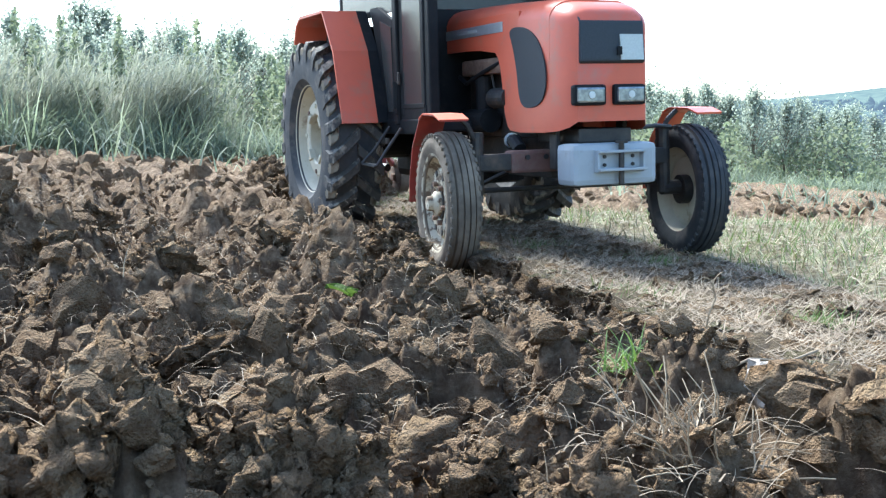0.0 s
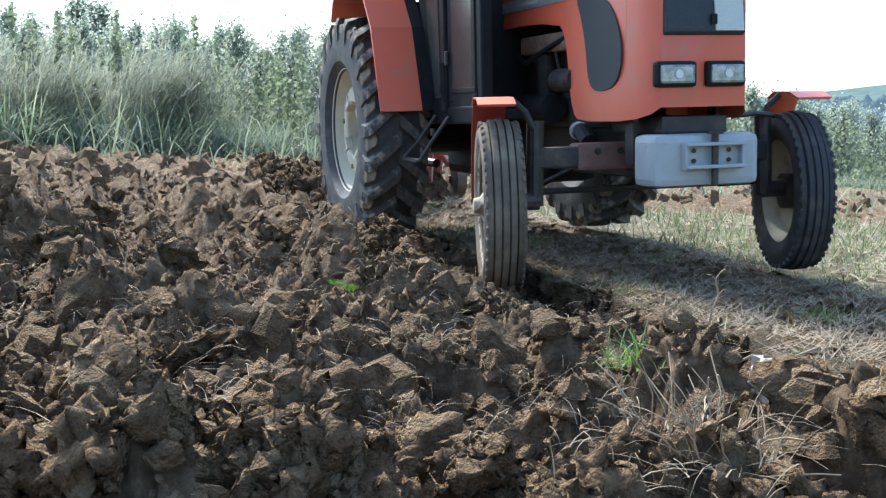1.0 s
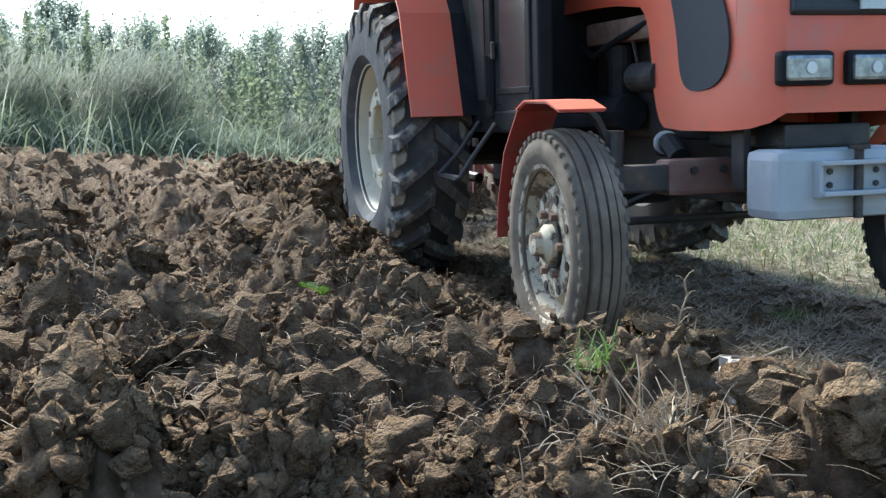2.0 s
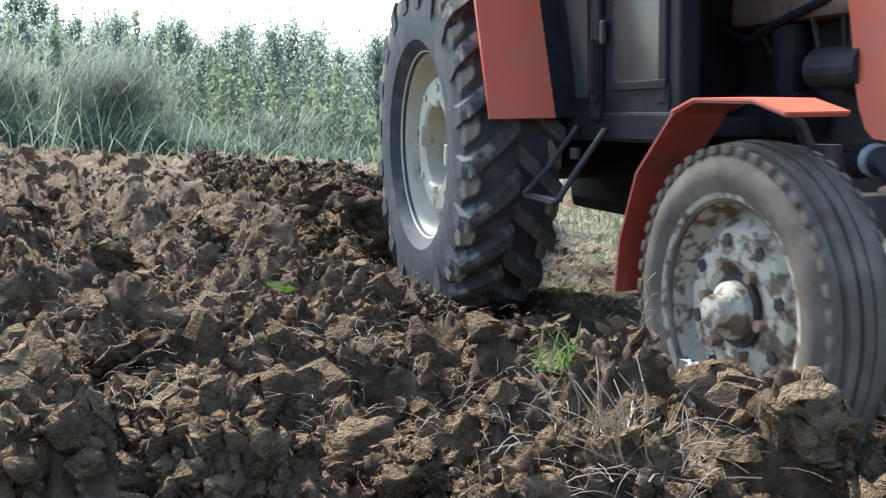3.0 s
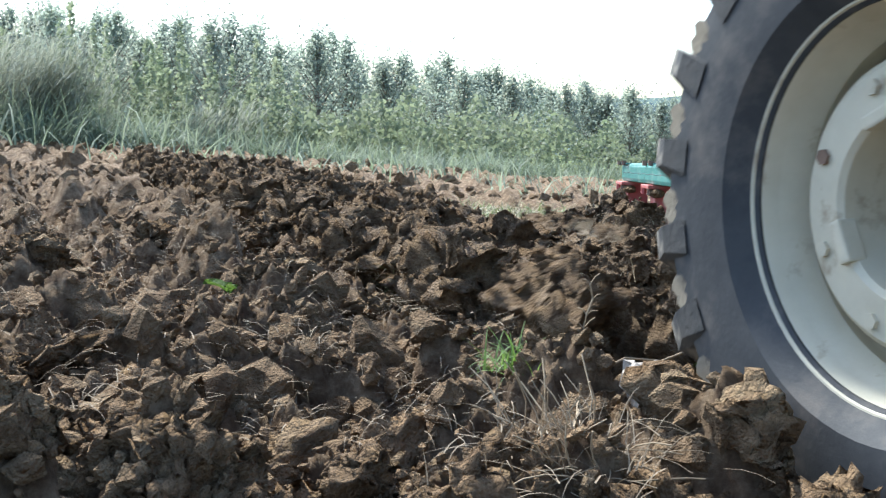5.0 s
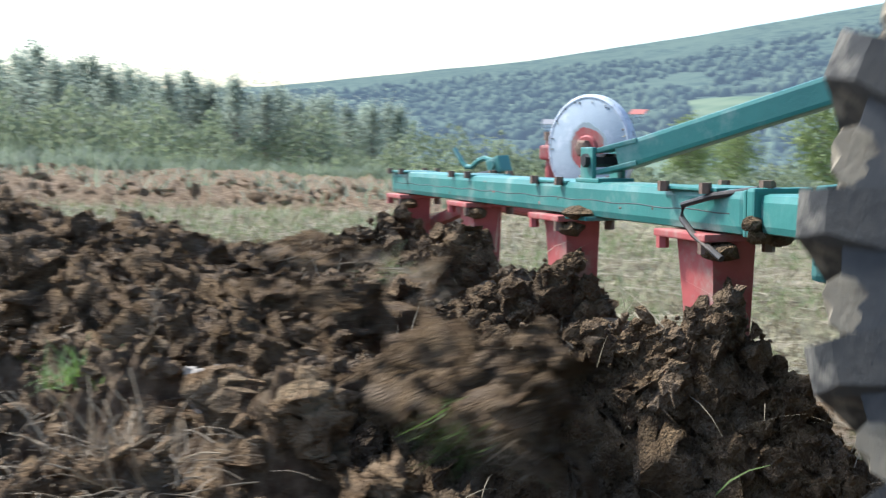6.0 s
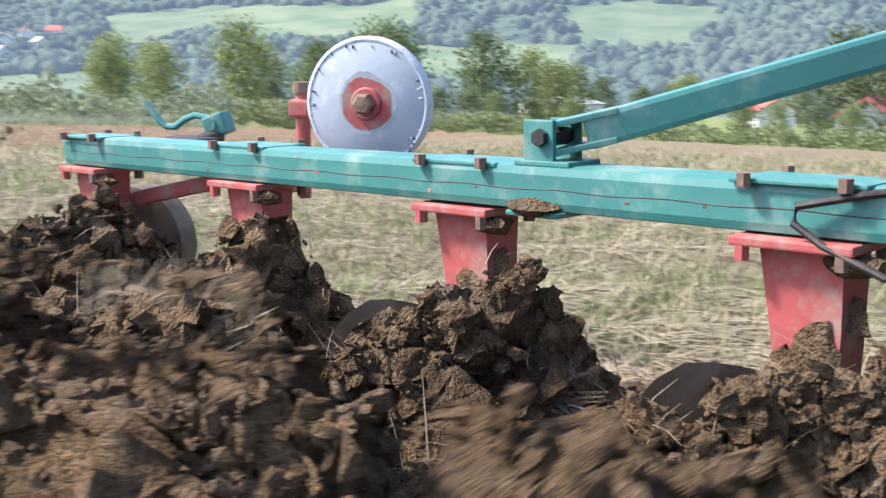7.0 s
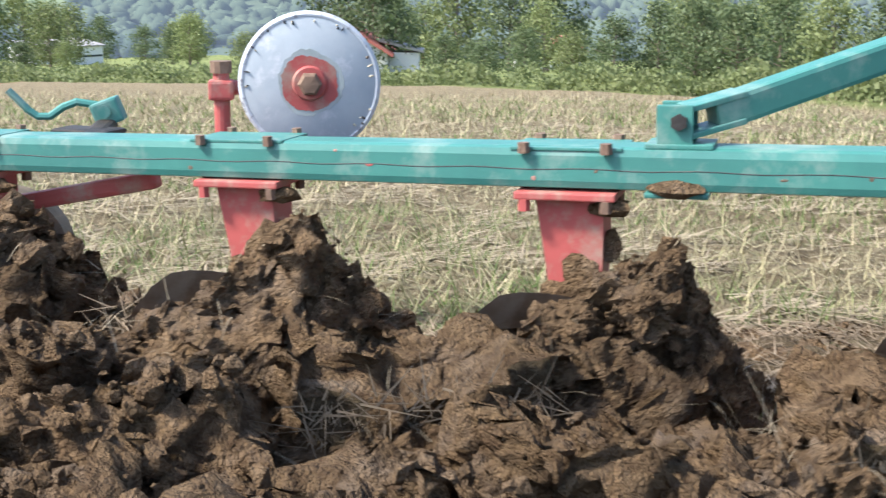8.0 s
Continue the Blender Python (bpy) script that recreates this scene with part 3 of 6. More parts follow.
def build_tractor():
    t = thing("tractor", "orange-red farm tractor with black cab, hauling a plough across the field", "tractor")
    # bonnet: top shell runs the whole length, nose drops low in front, side panel curls down behind the vent
    top = []
    for y, half, z0, z1 in ((1.05, 0.285, 1.32, 1.60), (1.6, 0.285, 1.30, 1.585), (1.95, 0.285, 1.26, 1.57), (2.3, 0.285, 1.2, 1.55), (2.52, 0.28, 1.15, 1.53)):
        top.append([(x, y, z) for x, z in hood_outline(half, z0, z1, 0.15)])
    bonnet = part("bonnet", loft(top), ORANGE, t, "glossy orange-red bonnet shell", smooth=50)
    nose = []
    for y, half, z0, z1, rt in ((1.98, 0.288, 0.80, 1.30, 0.02), (2.15, 0.29, 0.79, 1.555, 0.15), (2.45, 0.285, 0.79, 1.535, 0.15), (2.60, 0.272, 0.80, 1.505, 0.14), (2.68, 0.245, 0.82, 1.47, 0.12), (2.72, 0.215, 0.85, 1.43, 0.1)):
        nose.append([(x, y, z) for x, z in hood_outline(half, z0, z1, rt)])
    nose_part = part("nose", loft(nose[1:]), ORANGE, t, "rounded orange-red nose of the bonnet", smooth=50)
    for s in (1, -1):
        # side panel in front of and over the engine opening
        outl = [(2.16, 0.79), (2.16, 1.5), (1.05, 1.5), (1.05, 1.31), (1.66, 1.31), (1.74, 1.305), (1.81, 1.285), (1.86, 1.245), (1.89, 1.19), (1.905, 1.13), (1.92, 1.05), (1.935, 0.95), (1.955, 0.88), (1.985, 0.825), (2.02, 0.80)]
        part("side_panel", prism(outl, s * 0.268, s * 0.288), ORANGE, t)
        vent = [(2.02, 1.40), (2.18, 1.41), (2.33, 1.37), (2.44, 1.28), (2.50, 1.14), (2.49, 1.03), (2.43, 0.955), (2.30, 0.93), (2.20, 0.94), (2.15, 1.0), (2.13, 1.15), (2.08, 1.30)]
        part("side_vent", prism(rounded(vent), s * 0.286, s * 0.294), DARK_VENT, t, "dark mesh air vent in the bonnet side")
        part("trim_strip", box((0.006, 0.88, 0.062), (s * 0.292, 1.50, 1.425), 0.002), SILVER, t, "silver name strip")
        part("trim_bar", box((0.003, 0.30, 0.02), (s * 0.2965, 1.42, 1.425)), GREY_BLUE, t)
    part("radiator_grille", prism([(2.725, 1.165), (2.745, 1.18), (2.722, 1.40), (2.702, 1.425), (2.60, 1.425), (2.62, 1.165)], -0.205, 0.205, bevel=0.012), DARK_VENT, t, "dark radiator grille")
    part("grille_screen", prism([(2.752, 1.185), (2.742, 1.185), (2.722, 1.325), (2.7375, 1.325)], -0.19, -0.045), PALE, t, "pale mesh panel on the grille")
    part("grille_tab", box((0.03, 0.006, 0.045), (-0.035, 2.75, 1.235)), BLACK, t)
    for x in (0.148, -0.105):
        light = part("headlight", box((0.205, 0.05, 0.115), (x, 2.722, 0.995), 0.018), BLACK, t, "rectangular headlight in a black frame")
        part("reflector", box((0.17, 0.03, 0.085), (x, 2.745, 0.995), 0.012), LAMP, light, "clear headlight glass over a bright reflector")
        part("bulb", rod((x, 2.756, 0.995), (x, 2.765, 0.995), 0.02, 12), SILVER, light)
    # front weight carrier
    cw = part("front_weight", box((0.54, 0.20, 0.235), (0.0, 2.66, 0.612), 0.035), GREY_BLUE, t, "pale grey-blue cast front weight")
    part("tow_plate", box((0.30, 0.06, 0.016), (-0.015, 2.785, 0.685), 0.004), GREY_BLUE, cw)
    part("tow_plate", box((0.30, 0.075, 0.016), (-0.015, 2.79, 0.585), 0.004), GREY_BLUE, cw)
    for x in (0.13, -0.16):
        part("cheek_plate", box((0.012, 0.05, 0.12), (x, 2.775, 0.63), 0.003), GREY_BLUE, cw)
    part("tow_pin", rod((-0.015, 2.795, 0.50), (-0.015, 2.795, 0.735), 0.016), IRON, cw, "dark tow pin")
    part("tow_pin_head", rod((-0.015, 2.795, 0.728), (-0.015, 2.795, 0.742), 0.036), IRON, cw)
    for x in (0.075, -0.105):
        for z in (0.61, 0.655):
            bolt((x, 2.762, z), (0, 1, 0), cw, 0.011, 0.008, IRON)
    part("weight_bracket", box((0.34, 0.5, 0.08), (0, 2.4, 0.77), 0.01), IRON, t)
    for s in (1, -1):
        part("bracket_arm", box((0.03, 0.08, 0.28), (s * 0.22, 2.46, 0.72), 0.006), IRON, t)
    # front axle
    part("axle_beam", box((0.86, 0.11, 0.13), (0, 2.27, 0.625), 0.018), MAROON, t, "dull maroon front axle beam")
    for s in (1, -1):
        part("axle_sleeve", box((0.26, 0.085, 0.10), (s * 0.50, 2.27, 0.625), 0.012), IRON, t)
        part("king_pin", rod((s * 0.635, 2.27, 0.40), (s * 0.625, 2.27, 0.80), 0.042), IRON, t)
        part("steering_arm", pipe([(s * 0.62, 2.27, 0.47), (s * 0.56, 2.15, 0.46), (s * 0.50, 2.06, 0.45)], 0.022), IRON, t)
        part("stub_axle", rod((s * 0.62, 2.27, 0.425), (s * 0.74, 2.27, 0.425), 0.045), IRON, t)
        for dx in (0.08, 0.20):
            bolt((s * (0.13 + dx), 2.325, 0.65), (0, 1, 0), t, 0.016, 0.012, IRON)
    part("track_rod", rod((-0.52, 2.07, 0.45), (0.52, 2.07, 0.45), 0.016), IRON, t)
    part("fender_stay", pipe([(-0.36, 2.4, 0.80), (-0.5, 2.38, 0.81), (-0.66, 2.3, 0.80)], 0.014), IRON, t)
    guards = {}
    for s in (1, -1):
        prof = [(0.25, 0.47), (0.13, 0.50), (-0.11, 0.505), (-0.21, 0.475), (-0.39, 0.315), (-0.48, 0.125), (-0.505, -0.025)]
        # right guard darker red than the left one; orange strip over the tops
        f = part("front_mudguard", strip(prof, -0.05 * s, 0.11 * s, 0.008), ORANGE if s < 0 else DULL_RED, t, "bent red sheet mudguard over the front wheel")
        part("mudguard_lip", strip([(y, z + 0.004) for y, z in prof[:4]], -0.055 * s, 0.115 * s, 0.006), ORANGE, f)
        part("mudguard_stay", pipe([(s * -0.16, 0, 0.355), (s * -0.12, 0, 0.435), (s * -0.06, 0, 0.49)], 0.016), IRON, f)
        f.matrix_basis = pose(s * 0.79, 2.27, 0.425)
        guards[s] = f
    # engine and drive train
    part("engine_block", box((0.34, 1.0, 0.46), (0, 1.65, 0.98), 0.03), IRON, t, "dark oily engine block")
    part("oil_sump", box((0.28, 1.2, 0.30), (0, 1.7, 0.66), 0.05), IRON, t)
    part("gearbox", box((0.42, 1.5, 0.50), (0, 0.5, 0.68), 0.06), BLACK, t)
    part("rear_axle_housing", rod((-0.66, 0, 0.72), (0.66, 0, 0.72), 0.14, 20), BLACK, t)
    part("fuel_filter", rod((0.24, 1.55, 0.93), (0.24, 1.55, 1.14), 0.055, 16), BLACK, t)
    part("starter_motor", rod((0.26, 1.3, 0.86), (0.26, 1.68, 0.86), 0.075, 20), BLACK, t)
    part("oil_filter", rod((0.25, 1.72, 1.0), (0.25, 1.95, 1.0), 0.062, 20), IRON, t)
    part("water_hose", pipe([(0.20, 1.85, 0.72), (0.27, 2.0, 0.74), (0.30, 2.1, 0.74), (0.30, 2.17, 0.69)], 0.042, 12), BLACK, t)
    part("hose_clamp", rod((0.283, 2.02, 0.742), (0.29, 2.05, 0.742), 0.047, 14), SILVER, t)
    part("exhaust_manifold", box((0.10, 0.7, 0.10), (0.22, 1.6, 1.2), 0.02), RUST, t)
    for k in range(4):
        part("injector_pipe", pipe([(0.18, 1.3 + 0.18 * k, 1.16), (0.26, 1.32 + 0.17 * k, 1.24), (0.23, 1.45 + 0.12 * k, 1.05), (0.2, 1.5 + 0.1 * k, 0.96)], 0.008, 6), IRON, t)
    part("hose", pipe([(0.26, 1.2, 1.15), (0.30, 1.4, 1.10), (0.29, 1.62, 1.16), (0.26, 1.85, 1.22)], 0.014, 8), BLACK, t)
    part("hose", pipe([(0.3, 1.28, 0.56), (0.36, 1.5, 0.47), (0.36, 1.72, 0.46), (0.28, 1.95, 0.55)], 0.015, 8), BLACK, t, "drooping black hose")
    # cab
    for s in (1, -1):
        part("door_sill", box((0.06, 0.95, 0.10), (s * 0.60, 1.05, 0.83), 0.012), BLACK, t)
        part("cab_post", box((0.07, 0.075, 1.55), (s * 0.61, 0.99, 1.62), 0.012), BLACK, t, "black cab door post")
        part("cab_post", box((0.07, 0.085, 1.55), (s * 0.58, 1.50, 1.62), 0.012), BLACK, t)
        part("rear_cab_post", box((0.06, 0.07, 1.2), (s * 0.58, -0.30, 1.85), 0.012), BLACK, t)
        door = part("cab_door", box((0.035, 0.47, 0.10), (s * 0.605, 1.25, 0.92), 0.01), BLACK, t, "black framed glazed cab door")
        part("door_glass", box((0.04, 0.33, 0.95), (s * 0.605, 1.26, 1.44)), GLASS, door, "grey tinted door glass")
        part("door_bar", box((0.04, 0.08, 1.4), (s * 0.605, 1.07, 1.6), 0.01), BLACK, door)
        part("door_bar", box((0.04, 0.06, 1.4), (s * 0.605, 1.44, 1.6), 0.01), BLACK, door)
        part("door_handle", box((0.02, 0.024, 0.08), (s * 0.64, 1.05, 1.15), 0.006), IRON, door)
        part("latch_box", box((0.03, 0.05, 0.22), (s * 0.638, 1.0, 1.02), 0.008), BLACK, door, "black latch box")
        part("door_bar", box((0.012, 0.42, 0.03), (s * 0.622, 1.26, 0.965), 0.004), BLACK, door)
        part("hinge", rod((s * 0.65, 1.0, 0.95), (s * 0.65, 1.0, 1.13), 0.018, 10), BLACK, door)
        # rear quarter below the window
        q = [(0.93, 0.86), (0.90, 1.55), (0.60, 1.66), (0.45, 1.66), (0.62, 1.3), (0.78, 0.86)]
        part("quarter_panel", prism(q, s * 0.60, s * 0.625), BLACK, t, "dull dark grey cab panel behind the door")
        part("quarter_glass", prism([(0.905, 0.93), (0.885, 1.5), (0.66, 1.56), (0.70, 1.3), (0.80, 0.93)], s * 0.624, s * 0.629), GLASS, t, "dusty brownish cab side glass")
        part("rear_quarter_glass", box((0.008, 1.1, 0.75), (s * 0.6, 0.3, 1.98)), GLASS, t)
        # rear mudguard: faceted band over the wheel, with a raised pale edge
        prof = [(0.775, 0.86), (0.60, 1.36), (0.36, 1.655), (-0.24, 1.66), (-0.36, 1.60), (-0.43, 1.47)]
        f = part("rear_mudguard", strip(prof, s * 0.70, s * 0.95, 0.01), ORANGE, t, "faceted orange-red rear mudguard")
        part("mudguard_edge", strip([(y, z + 0.003) for y, z in prof], s * 0.933, s * 0.955, 0.02), ORANGE, f)
        part("mudguard_cheek", prism(prof + [(-0.40, 1.0), (0.6, 0.86)], s * 0.625, s * 0.70), BLACK, f)
    part("cab_floor", box((1.16, 1.3, 0.06), (0, 0.9, 0.83), 0.01), BLACK, t)
    part("dashboard", box((0.9, 0.2, 0.75), (0, 0.93, 1.22), 0.04), BLACK, t)
    part("firewall", box((1.14, 0.03, 0.78), (0, 1.045, 1.22), 0.01), BLACK, t)
    part("cab_back", box((1.16, 0.04, 0.8), (0, -0.32, 1.2), 0.01), BLACK, t)
    part("windscreen", box((1.1, 0.008, 0.76), (0, 1.045, 1.99)), GLASS, t)
    part("driver_seat", box((0.5, 0.5, 0.14), (0, 0.2, 1.1), 0.05), BLACK, t)
    part("cab_roof", box((1.3, 2.05, 0.14), (0, 0.6, 2.45), 0.05), ORANGE, t)
    # boarding ladder
    lad = part("step_ladder", pipe([(0.64, 0.84, 0.83), (0.74, 0.80, 0.68), (0.83, 0.785, 0.585), (0.83, 0.8, 0.58), (0.83, 1.06, 0.572), (0.82, 1.075, 0.58), (0.75, 1.075, 0.68), (0.64, 1.07, 0.82)], 0.011, 8), IRON, t, "bent steel boarding step under the cab door")
    part("tread", box((0.03, 0.27, 0.012), (0.815, 0.93, 0.582), 0.003), BRIGHT, lad)
    part("tread_bracket", box((0.02, 0.05, 0.04), (0.70, 0.95, 0.735), 0.005), IRON, lad)
    part("step_ladder", pipe([(-0.64, 0.84, 0.83), (-0.83, 0.785, 0.585), (-0.83, 1.06, 0.575), (-0.64, 1.07, 0.82)], 0.011, 8), IRON, t)
    wheels = {"rr": rear_wheel(t, 0.82, 1), "rl": rear_wheel(t, -0.82, -1), "fr": front_wheel(t, 0.815, 1, MUDDY_RIM), "fl": front_wheel(t, -0.80, -1, RIM)}
    # lift arms to the plough
    for s in (1, -1):
        part("lift_arm", pipe([(s * 0.33, -0.1, 0.5), (s * 0.40, -0.55, 0.52), (s * 0.42, -0.98, 0.60)], 0.03, 8), IRON, t)
    part("top_link", pipe([(0, -0.2, 1.0), (0, -0.75, 1.1)], 0.025, 8), IRON, t)
    return t, wheels, guards


tractor, wheels, guards = build_tractor()


# ---- plough ----
BODY = [Vector((0.274, -1.519, 0.602)), Vector((-0.096, -2.27, 0.565)), Vector((-0.461, -3.03, 0.534)), Vector((-0.815, -3.81, 0.499))]  # near corner of each flange


def build_plough():
    p = thing("plough", "teal and red four-body mouldboard plough, paint worn, caked with soil", "plough")
    d = (BODY[0] - BODY[3]).normalized()
    side = d.cross(Vector((0, 0, 1))).normalized()          # towards the ploughed side
    up = side.cross(d)
    frame_m = Matrix((side, d, up)).transposed().to_4x4()

    def bar(name, a, b, w, h, mat, label="", bevel=0.014, parent=p):
        a, b = Vector(a), Vector(b)
        y = (b - a).normalized()
        x = y.cross(Vector((0, 0, 1))).normalized()
        m = Matrix((x, y, x.cross(y))).transposed().to_4x4()
        bm = box((w, (b - a).length, h), (0, 0, 0), bevel)
        bm.transform(Matrix.Translation((a + b) / 2) @ m)
        return part(name, bm, mat, parent, label)
    centre = lambda k, ahead=0.0, out=0.0, rise=0.0: BODY[k] + d * (0.14 + ahead) + side * (-0.10 + out) + up * rise
    z0 = 0.048
    rear, front = centre(3, -0.17, 0.0, z0 + 0.012), centre(0, 0.20, 0.0, z0 + 0.012)
    beam = bar("beam", rear, front, 0.125, 0.098, TEAL, "long square teal beam with a weld seam", 0.02)
    # weld seam along the near face
    seam = [rear + (front - rear) * u + side * 0.0605 + up * (-0.002 + 0.002 * math.sin(u * 70)) for u in np.linspace(0.02, 0.98, 60)]
    part("weld_seam", pipe(seam, 0.003, 5), RUBBER, beam, "dark weld seam")
    spots = random.Random(8)
    for u in (0.30, 0.44, 0.47, 0.61, 0.66, 0.80, 0.86):
        spot_bm = blob((0.0012, spots.uniform(0.005, 0.014), spots.uniform(0.003, 0.006)), int(u * 100), 0.5, 2)
        spot_bm.transform(Matrix.Translation(rear + (front - rear) * u + side * 0.0622 + up * spots.uniform(-0.03, 0.03)) @ frame_m)
        part("paint_spot", spot_bm, PLOUGH_RED if spots.random() < 0.6 else DUSTY, beam)
    part("end_plate", box((0.135, 0.012, 0.10), (0, 0, 0), 0.004), TEAL, beam).matrix_basis = Matrix.Translation(front + d * 0.006) @ frame_m
    for k in range(4):
        body = part("plough_body", box((0.19, 0.235, 0.018), (0, 0, 0), 0.004), PLOUGH_RED, p, "red flanged leg with a curved mouldboard")
        body.matrix_basis = Matrix.Translation(centre(k, -0.022, 0.0, 0.0)) @ frame_m
        for dx in (-0.082, 0.082):
            for dy in (-0.095, 0.095):
                bolt((dx, dy, -0.008), (0, 0, -1), body, 0.015, 0.028, PLOUGH_RED if dy < 0 else RUST)
                bolt((dx, dy, 0.098), (0, 0, 1), body, 0.014, 0.024, RUST)
        part("clamp_plate", box((0.15, 0.26, 0.008), (0, 0.0, 0.107), 0.002), TEAL, body)
        leg = bmesh.new()
        sec = []
        for z, y0, y1, w in ((-0.01, -0.075, 0.085, 0.055), (-0.15, -0.055, 0.082, 0.05), (-0.32, -0.035, 0.075, 0.045), (-0.52, -0.03, 0.11, 0.04), (-0.66, -0.05, 0.2, 0.03)):
            sec.append([(w, y0, z), (w, y1, z), (-w, y1, z), (-w, y0, z), (w, y0, z)])
        part("leg", loft(sec, leg, False), PLOUGH_RED, body, "worn red box-section leg", smooth=25)
        # mouldboard: a curved sheet that twists from the share up and over to the ploughed side
        mb = bmesh.new()
        rows = []
        for i in range(13):
            u = i / 12
            col = []
            for j in range(9):
                v = j / 8
                y = 0.30 - 0.47 * u
                lift = v * (0.385 + 0.10 * math.sin(u * 2.4)) * (1 - 0.55 * max(0, u - 0.62) ** 2 / 0.1444)
                out = 0.04 + 0.04 * u + 0.18 * u * u + (0.05 * v * v + 0.06 * u * v)
                col.append(mb.verts.new((out, y - 0.10 * v, -0.68 + lift)))
            rows.append(col)
        for a, b in zip(rows, rows[1:]):
            for j in range(8):
                mb.faces.new((a[j], a[j + 1], b[j + 1], b[j]))
        bmesh.ops.solidify(mb, geom=mb.faces[:], thickness=0.010)
        part("mouldboard", mb, BRIGHT, body, "scoured curved steel mouldboard, soil on it", smooth=40)
        part("share", prism([(0.42, -0.70), (0.02, -0.66), (0.02, -0.60), (0.28, -0.62)], 0.0, 0.09), RUST, body)
        mud = blob((0.04, 0.055, 0.022), 3 + k, 0.5, 2)
        mud.transform(Matrix.Translation((0.05, 0.10, -0.03)))
        part("caked_mud", mud, DAMP, body)
        for j, (dx, dy, dz, r) in enumerate(((0.05, 0.035, -0.19, 0.045), (0.05, -0.02, -0.26, 0.05), (0.045, 0.05, -0.30, 0.04), (0.02, 0.09, -0.13, 0.03), (0.052, 0.06, -0.23, 0.025))):
            splash = blob((r * 0.32, r, r * 1.2), 40 + 7 * k + j, 0.7, 2)
            splash.transform(Matrix.Translation((dx, dy, dz)))
            part("caked_mud", splash, DAMP, body)
    # bracket and stay up to the headstock
    brk = Vector((0.075, -1.90, 0.0))
    foot = rear + (front - rear) * ((brk.y - rear.y) / (front.y - rear.y))
    top = foot + up * 0.046
    b = part("stay_bracket", box((0.11, 0.15, 0.012), (0, 0, 0), 0.003), TEAL, p, "bolted teal bracket on the beam")
    b.matrix_basis = Matrix.Translation(top + up * 0.006) @ frame_m
    for dx in (0.045, -0.045):
        part("bracket_cheek", box((0.012, 0.08, 0.088), (dx, -0.01, 0.048), 0.003), TEAL, b)
    part("pivot_bolt", rod((-0.06, 0.0, 0.055), (0.066, 0.0, 0.055), 0.019, 6), IRON, b)
    part("lower_clamp", box((0.12, 0.14, 0.012), (0.03, 0, -0.104), 0.004), TEAL, b)
    clot = blob((0.05, 0.06, 0.02), 21, 0.5, 2)
    clot.transform(Matrix.Translation((0.075, 0.0, -0.09)))
    part("caked_mud", clot, DAMP, b)
    a0, a1 = top + up * 0.055 + d * 0.02, Vector((-0.135, -0.70, 1.115))
    bar("stay", a0 + (a1 - a0).normalized() * 0.05, a1, 0.072, 0.072, TEAL, "sloping square teal stay", 0.012)
    e = (a1 - a0).normalized()
    for o in (-0.03, 0.03):
        bar("stay_fork", a0 - e * 0.02 + up * o * 1.0 + up * 0.008, a0 + e * 0.12 + up * o, 0.078, 0.014, TEAL, "", 0.003)
    # headstock in front of the beam
    part("joint_block", box((0.145, 0.03, 0.11), (0, 0, 0), 0.008), TEAL, p).matrix_basis = Matrix.Translation(front + d * 0.035) @ frame_m
    cross = front + d * 0.045
    for dz, sd in ((-0.045, 0.05), (-0.02, 0.065), (-0.052, 0.0)):
        mud = blob((0.03, 0.025, 0.018), int(sd * 100) + 31, 0.6, 2)
        mud.transform(Matrix.Translation(front + d * 0.04 + up * dz + side * sd))
        part("caked_mud", mud, DAMP, p)
    bolt(front + d * 0.03 + up * 0.05 + side * 0.03, up, p)
    bar("front_tube", cross, Vector((0.47, -0.95, 0.69)), 0.11, 0.085, TEAL, "short teal tube to the headstock", 0.018)
    part("flange_plate", box((0.15, 0.025, 0.15), (0.47, -0.94, 0.68), 0.006), TEAL, p)
    bar("cross_bar", (0.52, -0.92, 0.62), (-0.55, -0.92, 0.62), 0.10, 0.10, TEAL, "teal cross bar of the headstock")
    for s in (0.25, -0.40):
        bar("mast", (s, -0.92, 0.64), (-0.10 + 0.1 * (s > 0), -0.75, 1.18), 0.06, 0.05, TEAL)
    part("mast_head", box((0.30, 0.10, 0.10), (-0.08, -0.73, 1.17), 0.01), TEAL, p)
    # guard loop of bent round bar at the front end of the beam
    g = front - d * 0.0
    loop = [g + up * 0.05 + side * 0.03, g - d * 0.10 + up * 0.035 + side * 0.075, g - d * 0.21 + up * 0.01 + side * 0.09, g - d * 0.215 - up * 0.02 + side * 0.09,
            g - d * 0.16 - up * 0.055 + side * 0.09, g - d * 0.05 - up * 0.10 + side * 0.085]
    part("bent_bar", pipe(loop, 0.0075, 8), IRON, p, "dark bent bar loop")
    # depth wheel, carried on the far side of the beam
    hub = Vector((-0.955, -2.728, 0.742))
    w = part("depth_wheel", lathe([(0.02, 0.0), (0.02, 0.192), (0.012, 0.206), (-0.022, 0.206), (-0.028, 0.19), (-0.02, 0.18), (-0.02, 0.0)], 56), DISC_WHITE, p, "chalky blue-white disc depth wheel with chipped rim", smooth=30)
    w.matrix_basis = pose(*hub)
    part("rim_edge", lathe([(0.0208, 0.193), (0.0215, 0.199), (0.014, 0.2085), (-0.012, 0.2085), (-0.012, 0.2), (0.005, 0.195)], 56), CHIPPED, w, "chipped white rim edge", smooth=30)
